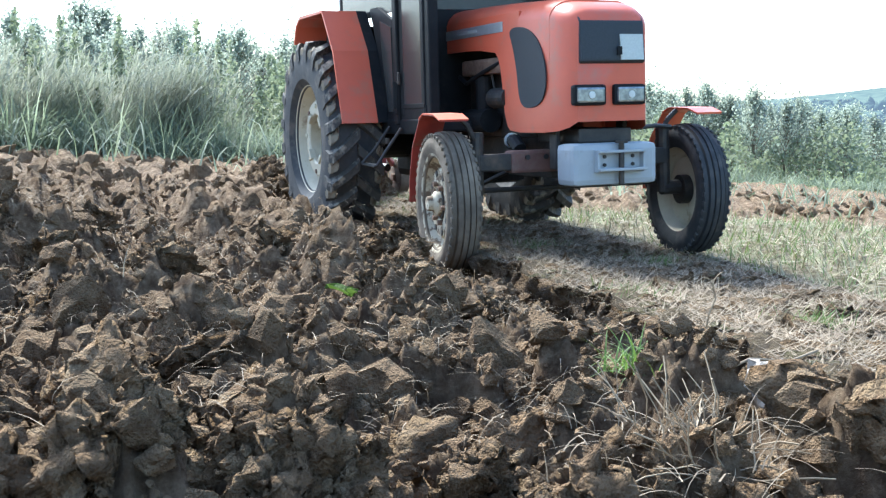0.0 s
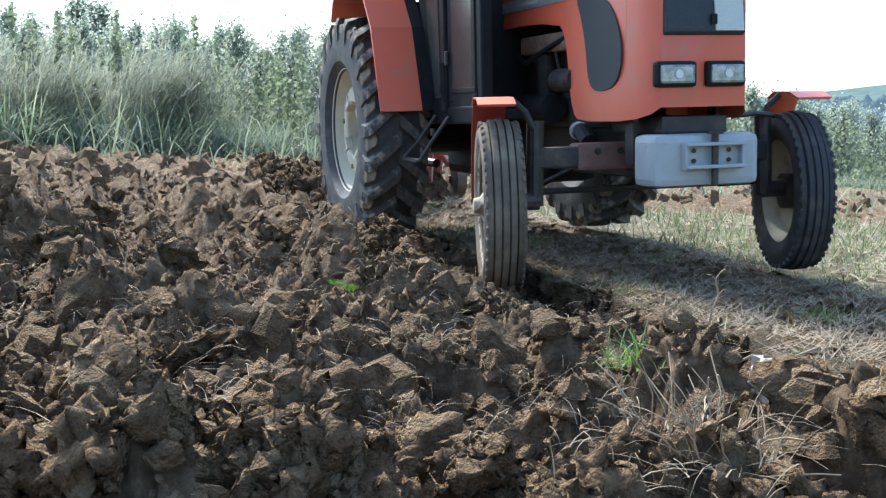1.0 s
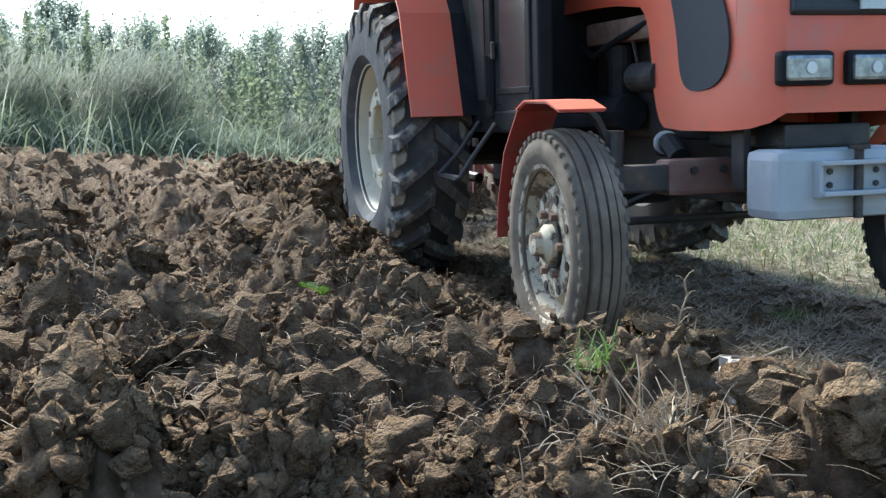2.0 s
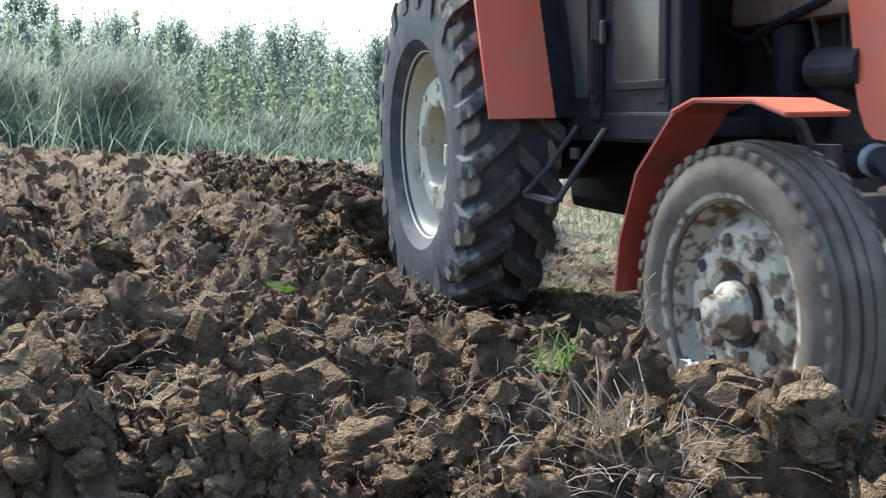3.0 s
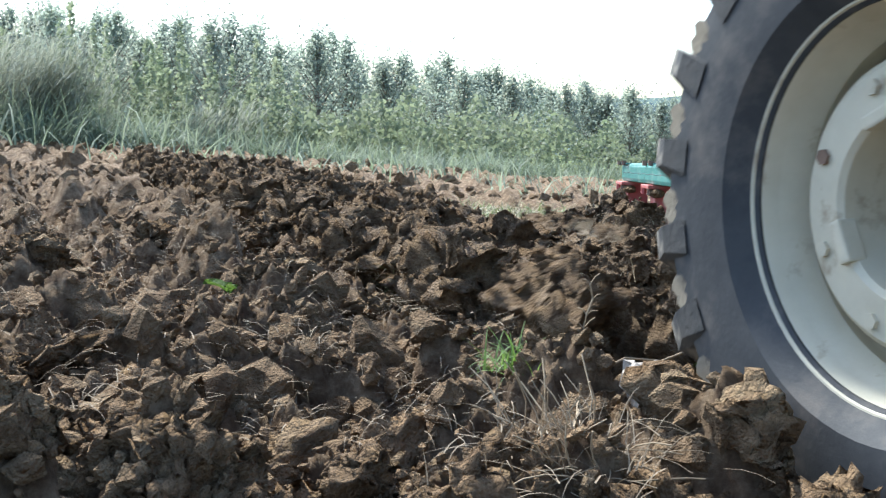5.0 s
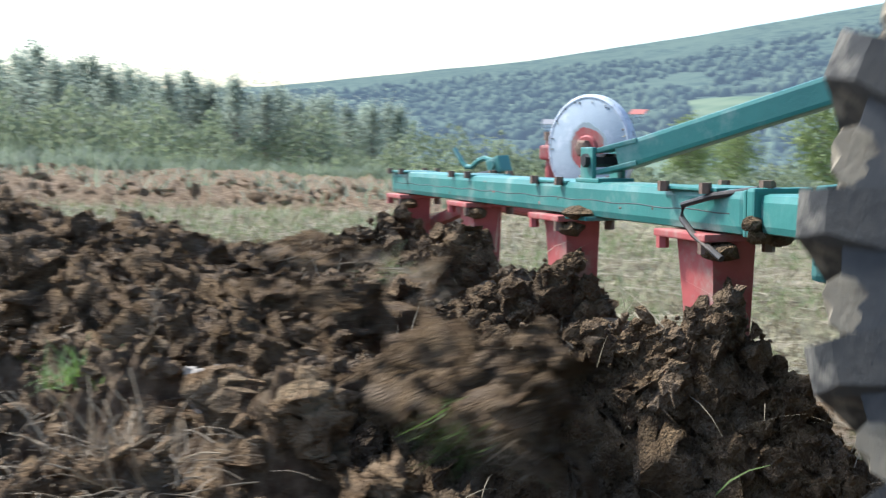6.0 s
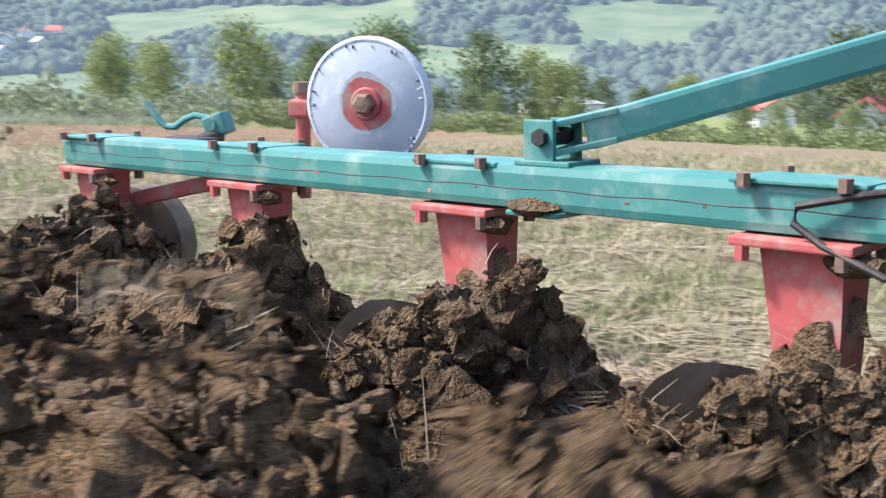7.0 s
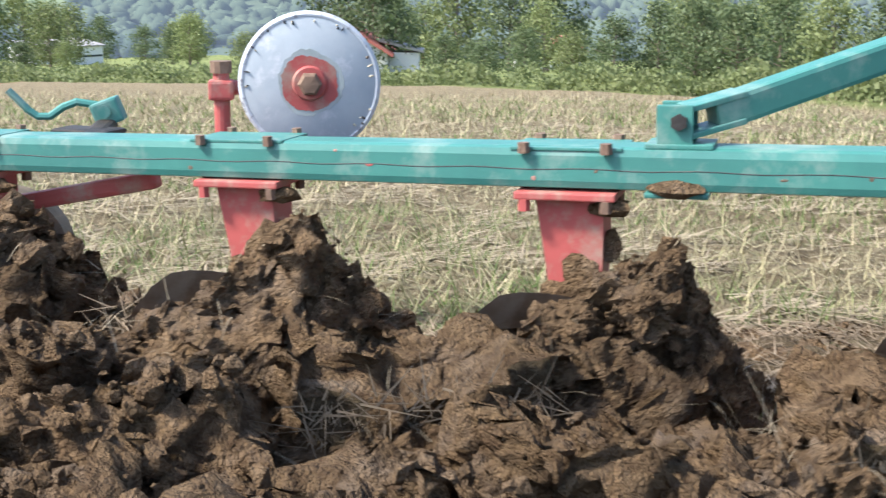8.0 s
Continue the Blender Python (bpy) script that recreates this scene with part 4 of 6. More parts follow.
    for name, size, thick, mat, note in (("paint_halo", 0.095, 0.0212, TEAL_GREY, "greenish overspray round the hub"), ("hub_patch", 0.084, 0.0224, PLOUGH_RED, "red paint round the hub, ragged at its edge")):
        bm = bmesh.new()
        rim = [bm.verts.new((thick, *(size * (1 + 0.12 * noise.noise(Vector((math.cos(a) * 1.6, math.sin(a) * 1.6, size * 90))) + 0.07 * noise.noise(Vector((math.cos(a) * 6, math.sin(a) * 6, 3)))) * np.array((math.cos(a), math.sin(a)))))) for a in np.linspace(0, 2 * math.pi, 72, endpoint=False)]
        back = [bm.verts.new((0.015, v.co.y, v.co.z)) for v in rim]
        bm.faces.new(rim)
        for i in range(72):
            bm.faces.new((rim[i], back[i], back[(i + 1) % 72], rim[(i + 1) % 72]))
        part(name, bm, mat, w, note)
    part("hub_flange", lathe([(0.02, 0.052), (0.030, 0.05), (0.034, 0.046), (0.035, 0.0)], 32), PLOUGH_RED, w, smooth=30)
    part("hub_nut", lathe([(0.03, 0.036), (0.058, 0.035), (0.064, 0.027), (0.066, 0.0)], 6), RUST, w, "rusty hub nut")
    rng = random.Random(4)
    for k in range(26):
        a = rng.uniform(0, 6.28)
        r = rng.uniform(0.178, 0.196)
        c = blob((0.004, rng.uniform(0.003, 0.009), rng.uniform(0.002, 0.005)), k, 0.4, 1)
        c.transform(pose(0, 0, 0, math.degrees(a)) @ Matrix.Translation((0.0195, r, 0)))
        part("paint_chip", c, IRON if k % 2 else RIM, w)
    post = part("wheel_post", rod((-1.02, -2.99, 0.42), (-1.02, -2.99, 0.79), 0.024, 14), PLOUGH_RED, p, "red depth wheel post with clamp")
    part("clamp", box((0.07, 0.075, 0.06), (-1.02, -2.99, 0.715), 0.01), PLOUGH_RED, post)
    part("clamp_cap", rod((-1.02, -2.99, 0.765), (-1.02, -2.99, 0.80), 0.032, 12), RUST, post)
    part("axle_arm", pipe([(-1.02, -2.99, 0.715), (-1.06, -2.86, 0.73), (-1.05, -2.73, 0.742), (-0.97, -2.728, 0.742)], 0.022, 10), PLOUGH_RED, post)
    bar("post_arm", (-1.02, -2.99, 0.46), (-0.52, -2.92, 0.545), 0.06, 0.05, PLOUGH_RED)
    # screw crank
    cr = part("crank_box", box((0.07, 0.085, 0.075), (-1.06, -3.33, 0.645), 0.008, (20, 0, 0)), TEAL, p, "teal crank screw housing")
    part("crank_handle", pipe([(-1.06, -3.36, 0.665), (-1.06, -3.42, 0.675), (-1.06, -3.46, 0.66), (-1.06, -3.50, 0.632), (-1.06, -3.535, 0.632), (-1.06, -3.56, 0.65), (-1.06, -3.615, 0.71)], 0.012, 8), TEAL, cr)
    part("crank_cap", rod((-1.02, -3.335, 0.65), (-1.012, -3.335, 0.65), 0.02, 12), TEAL, cr)
    bar("crank_arm", (-1.06, -3.33, 0.61), (-0.74, -3.36, 0.575), 0.06, 0.04, IRON)
    bar("crank_plate", (-1.0, -3.46, 0.60), (-0.9, -3.28, 0.605), 0.10, 0.02, IRON)
    # rear wheel on its red arm
    bar("tail_arm", (-0.72, -3.15, 0.50), (-1.0, -3.72, 0.36), 0.05, 0.05, PLOUGH_RED, "red tail wheel arm")
    tw = part("tail_wheel", lathe([(0.06, 0.0), (0.06, 0.17), (0.05, 0.2), (-0.05, 0.2), (-0.06, 0.17), (-0.06, 0.0)], 40), DUSTY, p, "small tail wheel caked with mud", smooth=30)
    tw.matrix_basis = pose(-1.06, -3.66, 0.22)
    part("wheel_nut", rod((0.06, 0, 0), (0.09, 0, 0), 0.04, 8), RUST, tw)
    return p


plough = build_plough()


# ---- loose soil, straw and turf ----
RNG = np.random.default_rng(7)


def lump_bank(count, level, seed, grit=0.34):
    """Vertex arrays of broken earth lumps, of radius about one: a ball cut flat by chance planes, its faces set with crumbs."""
    out = []
    rnd = random.Random(seed)
    for k in range(count):
        bm = bmesh.new()
        bmesh.ops.create_icosphere(bm, subdivisions=level, radius=1)
        o = Vector((seed + k * 7.3, k * 3.1, k * 1.7))
        planes = [(Vector((rnd.gauss(0, 1), rnd.gauss(0, 1), rnd.gauss(0, 1))).normalized(), rnd.uniform(0.34, 0.8)) for _ in range(9)]
        for v in bm.verts:
            p = v.co.copy()
            w = p * (1 + 0.45 * noise.noise(p * 1.5 + o))
            for nrm, dist in planes:
                over = w.dot(nrm) - dist
                if over > 0:
                    w = w - nrm * over
            g = noise.noise_vector(p * 2.6 + o) * grit * 0.75 + noise.noise_vector(p * 6 + o) * grit * 0.4 + noise.noise_vector(p * 13 + o) * grit * 0.26
            if level > 2:
                g += p * (0.42 - noise.voronoi(p * 3.4 + o)[0][0]) * grit * 0.85
            if level > 3:
                g += p * (0.42 - noise.voronoi(p * 8 + o)[0][0]) * grit * 0.62 + noise.noise_vector(p * 27 + o) * grit * 0.22
            v.co = Vector((w.x * 1.2, w.y, w.z * 0.85)) * 1.15 + g
        bm.faces.ensure_lookup_table()
        out.append((np.array([v.co[:] for v in bm.verts]), np.array([[v.index for v in f.verts] for f in bm.faces])))
        bm.free()
    return out


BANK_HUGE, BANK_FINE, BANK = lump_bank(8, 5, 3.0, 0.42), lump_bank(8, 3, 5.0, 0.38), lump_bank(8, 2, 11.0, 0.36)
BANK_CLOD = lump_bank(8, 4, 31.0, 0.43)
BANK_SMALL = lump_bank(8, 1, 23.0)


def random_turns(n, rng):
    q = rng.normal(size=(n, 4))
    q /= np.linalg.norm(q, axis=1)[:, None]
    w, x, y, z = q.T
    return np.stack([1 - 2 * (y * y + z * z), 2 * (x * y - z * w), 2 * (x * z + y * w), 2 * (x * y + z * w), 1 - 2 * (x * x + z * z), 2 * (y * z - x * w),
                     2 * (x * z - y * w), 2 * (y * z + x * w), 1 - 2 * (x * x + y * y)], -1).reshape(n, 3, 3)


def scattered(name, bank, places, sizes, rng, flat=True):
    """One mesh of many lumps."""
    turns = random_turns(len(places), rng)
    vs, fs, off = [], [], 0
    pick = rng.integers(0, len(bank), len(places))
    for p, s, m, k in zip(places, sizes, turns, pick):
        v, f = bank[k]
        vs.append((v * s) @ m.T + p)
        fs.append(f + off)
        off += len(v)
    return mesh_from(name, np.vstack(vs), np.vstack(fs), flat)


def plan_points(n, az0, az1, r0, r1, rng, power=1.0):
    az = np.radians(rng.uniform(az0, az1, n))
    r = r0 * (r1 / r0) ** (rng.uniform(0, 1, n) ** power)
    return r * np.sin(az), r * np.cos(az)


def on_old_soil(n, az0, az1, r0, r1, rng, power=1.0):
    x, y = plan_points(n, az0, az1, r0, r1, rng, power)
    a, q = along_across(x, y)
    keep = (q > EDGE_R + 0.08) | (a < -3.8)
    x, y, q = x[keep], y[keep], q[keep]
    z = ground_fields(x, y)[0]
    return np.stack([x, y, z], -1), q


def loose_clods():
    p, q = on_old_soil(13500, -26, 30, 1.5, 11, RNG)
    p2, q2 = on_old_soil(1400, 28, 112, 0.9, 3.0, RNG)
    p, q = np.vstack([p, p2]), np.append(q, q2)
    s = 0.008 + 0.026 * RNG.random(len(p)) ** 2
    ob = linked("soil_crumbs", scattered("soil_crumbs", BANK_SMALL, p + np.stack([0 * s, 0 * s, RNG.uniform(0.0, 0.03, len(s))], -1), s, RNG), CLOD)
    tagged(ob, "dry brown crumbs of earth strewn over the ploughed field", "soil", kind="stuff")
    p, q = on_old_soil(1250, -26, 30, 1.6, 13, RNG)
    p2, q2 = on_old_soil(230, 28, 112, 0.95, 3.0, RNG)
    p, q = np.vstack([p, p2]), np.append(q, q2)
    keep = (q > 1.15) | (RNG.random(len(q)) < 0.5)
    p = p[keep]
    s = 0.030 + 0.065 * RNG.random(len(p)) ** 2
    near = np.argsort(np.hypot(p[:, 0], p[:, 1]) - 12 * s)
    shared = []
    for v, f in BANK_CLOD:
        me = mesh_from("clod", v * 0.06, f)
        me.materials.append(CLOD)
        shared.append(me)
    plain = []
    for v, f in BANK_FINE:
        me = mesh_from("clod", v * 0.06, f)
        me.materials.append(CLOD)
        plain.append(me)
    for k, i in enumerate(near[:290]):
        ob = linked("clod", (shared if k < 150 else plain)[k % 8], None, ground)
        ob.matrix_basis = pose(p[i][0], p[i][1], p[i][2], *RNG.uniform(0, 360, 3)) @ Matrix.Scale(s[i] / 0.06, 4)
    rest = near[290:]
    ob = linked("clod_litter", scattered("clod_litter", BANK, p[rest] - [0, 0, 0.004], s[rest], RNG), CLOD)
    tagged(ob, "rough brown clods lying on the ploughed field", "soil", kind="stuff")
    p, q = on_old_soil(1500, -27, 34, 9.5, 27, RNG)
    s = 0.05 + 0.09 * RNG.random(len(p)) ** 2
    ob = linked("far_clod_litter", scattered("far_clod_litter", BANK_SMALL, p, s, RNG), CLOD)
    tagged(ob, "clods farther off on the ploughed field", "soil", kind="stuff")
    # crumbled wall of the open furrow
    a = RNG.uniform(-3, 9.5, 700)
    q = 0.58 + 0.22 * RNG.random(700) ** 1.5
    x, y = ORIGIN.x + FWD.x * a + RIGHT.x * q, ORIGIN.y + FWD.y * a + RIGHT.y * q
    pf = np.stack([x, y, ground_fields(x, y)[0] + 0.01], -1)
    ob = linked("furrow_crumbs", scattered("furrow_crumbs", BANK_SMALL, pf, 0.012 + 0.04 * RNG.random(700) ** 2, RNG), DAMP)
    tagged(ob, "damp crumbs fallen into the open furrow", "soil", kind="stuff")
    # the largest clods stand as things of their own
    big = [(-0.62, 2.66, 0.20), (-0.30, 2.35, 0.12), (0.10, 2.55, 0.11), (-1.25, 3.5, 0.17), (0.28, 2.1, 0.10), (-0.95, 2.15, 0.13), (0.02, 3.35, 0.12), (-0.15, 4.2, 0.14),
           (-0.55, 3.55, 0.13), (0.18, 4.05, 0.12), (-1.6, 4.7, 0.18), (-0.75, 5.2, 0.16), (-1.9, 5.9, 0.17), (-0.3, 5.7, 0.15), (0.42, 3.05, 0.09), (-1.05, 4.25, 0.13), (0.66, 2.2, 0.05),
           (-0.45, 1.85, 0.10), (0.05, 1.9, 0.09), (0.72, 3.1, 0.08), (-2.1, 5.2, 0.15), (-1.4, 2.9, 0.14)]
    for k, (x, y, s) in enumerate(big):
        v, f = BANK_HUGE[k % 8]
        me = mesh_from("clod", v * s * np.array([1.05, 0.9, 0.85]), f)
        ob = linked("clod", me, CLOD)
        ob.matrix_basis = pose(x, y, height_at(x, y) + s * 0.15, RNG.uniform(-25, 25), RNG.uniform(-25, 25), RNG.uniform(0, 360))
        tagged(ob, "big rough clod of brown clay on the ploughed field", "clod", group="big clods")


def blades(n, base, length, width, lean, rng, droop=0.5, segs=3, heading=None):
    """Thin curved blades, segs quads each. base (n, 3); lean 0 upright, 1 lying."""
    th = rng.uniform(0, 2 * np.pi, n) if heading is None else heading
    d = np.stack([np.cos(th), np.sin(th), 0 * th], -1)
    s = np.stack([-np.sin(th), np.cos(th), 0 * th], -1)
    ln, wd = np.asarray(length).reshape(-1, 1), np.asarray(width).reshape(-1, 1)
    el = (1 - np.asarray(lean).reshape(-1, 1)) * (np.pi / 2)
    curve = droop * rng.uniform(0.3, 1.6, (n, 1))
    p, vs = base.copy(), []
    for k in range(segs + 1):
        w = wd * (1 - 0.8 * k / segs) * 0.5
        vs += [p - s * w, p + s * w]
        e = el - curve * (k + 0.5)
        p = p + (d * np.cos(e) + np.array([0, 0, 1.0]) * np.sin(e)) * ln / segs
    v = np.stack(vs, 1).reshape(-1, 3)
    o = (np.arange(n) * 2 * (segs + 1))[:, None, None]
    f = np.stack([[2 * k, 2 * k + 1, 2 * k + 3, 2 * k + 2] for k in range(segs)])[None] + o
    return v, f.reshape(-1, 4)


def straw_and_grass():
    # pale roots and stalks turned up in the soil
    p, q = on_old_soil(26000, -26, 34, 2.2, 15, RNG, 0.75)
    p2, _ = on_old_soil(1100, 30, 112, 0.95, 3, RNG)
    p = np.vstack([p, p2])
    keep = value_noise(p[:, 0] * 1.7, p[:, 1] * 1.7, 51) > 0.42 + 0.3 * smooth_step(-0.1, -0.9, p[:, 0]) * smooth_step(4.2, 3.0, p[:, 1])
    p = p[keep]
    n = len(p)
    v, f = blades(n, p + np.stack([0 * p[:, 0], 0 * p[:, 0], RNG.uniform(0.01, 0.075, n)], -1), RNG.uniform(0.03, 0.13, n), RNG.uniform(0.001, 0.0028, n) * np.clip(p[:, 1] / 4, 1, 2.5), RNG.uniform(0.65, 1.0, n), RNG, 0.45, 3)
    tagged(linked("straw_litter", mesh_from("straw_litter", v, f), ROOT), "pale dry straw and roots among the clods", "straw", kind="stuff")
    # stubble field
    x, y = plan_points(75000, 2, 112, 1.8, 30, RNG, 0.8)
    a, q = along_across(x, y)
    keep = (q < EDGE - 0.02) & (a > -1.9) | (q < EDGE_R) & (a > STRIP_A1)
    x, y = x[keep], y[keep]
    z = ground_fields(x, y)[0]
    n = len(x)
    far = np.clip(np.hypot(x, y) / 6, 1, 3)
    v, f = blades(n, np.stack([x, y, z + 0.006], -1), RNG.uniform(0.05, 0.17, n) * far ** 0.3, RNG.uniform(0.003, 0.008, n) * far, np.where(RNG.random(n) < 0.5, RNG.uniform(0.25, 0.7, n), RNG.uniform(0.75, 0.99, n)), RNG, 0.07, 2)
    tagged(linked("stubble_straw", mesh_from("stubble_straw", v, f), STUBBLE), "flattened pale straw stubble on the unploughed field", "straw", kind="stuff")
    # thicker stalks left lying in loose swaths
    x, y = plan_points(30000, 2, 112, 2.2, 16, RNG, 0.9)
    a, q = along_across(x, y)
    lie = value_noise(x * 3.1, y * 3.1, 95) + 0.5 * value_noise(a * 0.7, q * 2.2, 96)
    keep = (q < EDGE - 0.02) & (a > -1.9) & (lie > 0.78)
    x, y = x[keep], y[keep]
    z = ground_fields(x, y)[0]
    n = len(x)
    far = np.clip(np.hypot(x, y) / 6, 1, 2.2)
    th = np.arctan2(FWD.y, FWD.x) + RNG.normal(0, 0.7, n)
    v, f = blades(n, np.stack([x, y, z + 0.02], -1), RNG.uniform(0.10, 0.30, n), RNG.uniform(0.006, 0.014, n) * far, RNG.uniform(0.85, 1.0, n), RNG, 0.1, 2, th)
    tagged(linked("straw_swath", mesh_from("straw_swath", v, f), STRAW), "pale broken stalks lying in swaths on the stubble", "straw", kind="stuff")
    x, y = plan_points(52000, 2, 112, 1.8, 26, RNG, 0.8)
    a, q = along_across(x, y)
    keep = (q < EDGE - 0.02) & (a > -1.9) & (value_noise(x * 0.8, y * 0.8, 91) + 0.4 * value_noise(x * 3, y * 3, 92) > 0.62)
    x, y = x[keep], y[keep]
    z = ground_fields(x, y)[0]
    n = len(x)
    far = np.clip(np.hypot(x, y) / 6, 1, 3)
    v, f = blades(n, np.stack([x, y, z], -1), RNG.uniform(0.05, 0.15, n) * far ** 0.4, RNG.uniform(0.004, 0.009, n) * far, RNG.uniform(0.2, 0.85, n), RNG, 0.3, 2)
    tagged(linked("green_regrowth", mesh_from("green_regrowth", v, f), GRASS), "patches of green weeds in the stubble", "grass", kind="stuff")


def grass_tuft(x, y, n, size, label, mat, spread=0.09, lean=0.65, width=0.006):
    rng = np.random.default_rng(int(abs(x * 100 + y * 10)))
    z = height_at(x, y)
    base = np.stack([rng.normal(0, spread * 0.5, n), rng.normal(0, spread * 0.5, n), np.zeros(n) - 0.01], -1)
    v, f = blades(n, base, rng.uniform(0.4, 1.0, n) * size, rng.uniform(0.6, 1.3, n) * width, rng.uniform(0.0, lean, n), rng, 0.3, 4)
    ob = linked("grass_tuft", mesh_from("grass_tuft", v, f), mat)
    ob.matrix_basis = pose(x, y, z)
    return tagged(ob, label, "grass", kind="stuff")


def dry_weed(x, y, size, seed):
    w = thing("dry_weed", "withered straw-coloured weed with tangled bare stems on the soil", "dry weed", at=pose(x, y, height_at(x, y)))
    rng = random.Random(seed)
    for k in range(80):
        a, l = rng.uniform(0, 6.28), size * rng.uniform(0.35, 1.0)
        tilt = rng.uniform(0.1, 0.95)
        p, pts = Vector((rng.uniform(-0.08, 0.08), rng.uniform(-0.08, 0.08), -0.02)), []
        d = Vector((math.cos(a) * tilt, math.sin(a) * tilt, 1 - 0.6 * tilt))
        for i in range(6):
            pts.append(p.copy())
            d = (d + Vector((rng.uniform(-0.35, 0.35), rng.uniform(-0.35, 0.35), rng.uniform(-0.35, 0.1)))).normalized()
            p = p + d * l / 5
        part("stem", pipe(pts, rng.uniform(0.0008, 0.0018), 5), DRY, w)
    return w


def dry_stalk(x, y, tall, seed):
    w = thing("dry_stalk", "bare brown weed stalk with short side shoots standing in the soil", "dry weed", at=pose(x, y, height_at(x, y)))
    rng = random.Random(seed)
    pts = [Vector((0, 0, -0.02))]
    for i in range(7):
        pts.append(Vector((rng.uniform(-0.014, 0.014) - 0.004 * i, rng.uniform(-0.012, 0.012), tall * (i + 1) / 7)))
    part("stem", pipe(pts, 0.0028, 6), DRY, w)
    for p in pts[2:]:
        for side in (-1, 1):
            e = p + Vector((side * rng.uniform(0.012, 0.035), rng.uniform(-0.02, 0.02), rng.uniform(0.005, 0.03)))
            part("side_shoot", pipe([p, (p + e) / 2 + Vector((0, 0, 0.005)), e], 0.0011, 4), DRY, w)
    return w


def twig(points, r, label):
    x, y = points[0][:2]
    pts = [(px - x, py - y, pz) for px, py, pz in points]
    bm = pipe(pts, r, 6)
    ob = part("twig", bm, DRY)
    ob.matrix_basis = pose(x, y, height_at(x, y))
    return tagged(ob, label, "twig")


def seedling(x, y):
    s = thing("broadleaf_weed", "bright green lobed leaf growing out of a clod", "weed", at=pose(x, y, height_at(x, y) + 0.01))
    for k, (a, l) in enumerate(((170, 0.10), (20, 0.06), (95, 0.05), (-60, 0.07))):
        bm = bmesh.new()
        rows = []
        for i in range(7):
            u = i / 6
            w = 0.42 * l * math.sin(math.pi * min(1, u * 0.93 + 0.07)) * (1 + 0.25 * math.sin(u * 19))
            z = 0.04 + 0.05 * u - 0.05 * u * u
            rows.append([bm.verts.new((u * l + 0.02, e * w, z + 0.018 * abs(e))) for e in (-1, 0, 1)])
        for p, q in zip(rows, rows[1:]):
            for j in range(2):
                bm.faces.new((p[j], p[j + 1], q[j + 1], q[j]))
        bmesh.ops.solidify(bm, geom=bm.faces[:], thickness=0.0015)
        bm.transform(pose(0, 0, 0, 0, -18, a))
        part("leaf", bm, FRESH, s)
        part("stalk", pipe([(0, 0, -0.02), (0.01 * math.cos(radians(a)), 0.01 * math.sin(radians(a)), 0.03), (0.022 * math.cos(radians(a)), 0.022 * math.sin(radians(a)), 0.045)], 0.002, 5), FRESH, s)
    return s


DRY = material("dry_stalk", (0.40, 0.30, 0.185), (0.28, 0.205, 0.12), 9, 0.85, vary=0.2)
FRESH = material("fresh_green", (0.12, 0.20, 0.035), (0.19, 0.28, 0.06), 20, 0.6, translucent=0.4)
loose_clods()
straw_and_grass()
grass_tuft(0.51, 2.92, 120, 0.15, "tuft of green couch grass on the ploughed soil", FRESH)
grass_tuft(-0.50, 3.62, 46, 0.16, "bunch of dry straw lying on a clod", STRAW, 0.14, 1.0, 0.005)
grass_tuft(-0.15, 4.35, 40, 0.12, "bunch of dry straw on the soil", STRAW, 0.16, 1.0, 0.005)
grass_tuft(-1.25, 4.1, 30, 0.14, "bunch of dry straw beside a clod", STRAW, 0.10, 1.0, 0.005)
grass_tuft(0.42, 1.95, 160, 0.16, "dry root tangle on the soil", ROOT, 0.20, 1.0, 0.003)
dry_weed(0.44, 1.95, 0.26, 5)
dry_weed(0.53, 2.2, 0.17, 8)
dry_stalk(0.70, 2.86, 0.28, 3)
twig([(0.71, 2.86, 0.07), (0.80, 2.90, 0.10), (0.91, 2.93, 0.085), (1.01, 3.0, 0.10)], 0.0036, "pale curved root lying across the furrow edge")
twig([(0.55, 2.25, 0.03), (0.63, 2.35, 0.08), (0.74, 2.36, 0.075), (0.85, 2.33, 0.06)], 0.003, "pale bent twig on the clods")
twig([(-1.32, 3.2, 0.02), (-1.28, 3.2, 0.07), (-1.30, 3.25, 0.10), (-1.25, 3.28, 0.12)], 0.003, "thin curled straw standing in the soil")
seedling(-0.36, 4.2)
v, f = BANK_FINE[3]
stone = linked("stone", mesh_from("stone", v * np.array([0.060, 0.075, 0.085]), f, True), STONE)
stone.matrix_basis = pose(0.73, 2.40, height_at(0.73, 2.40) + 0.11, 20, 10, 30)
tagged(stone, "pale flat-faced stone stuck in the clods", "stone")


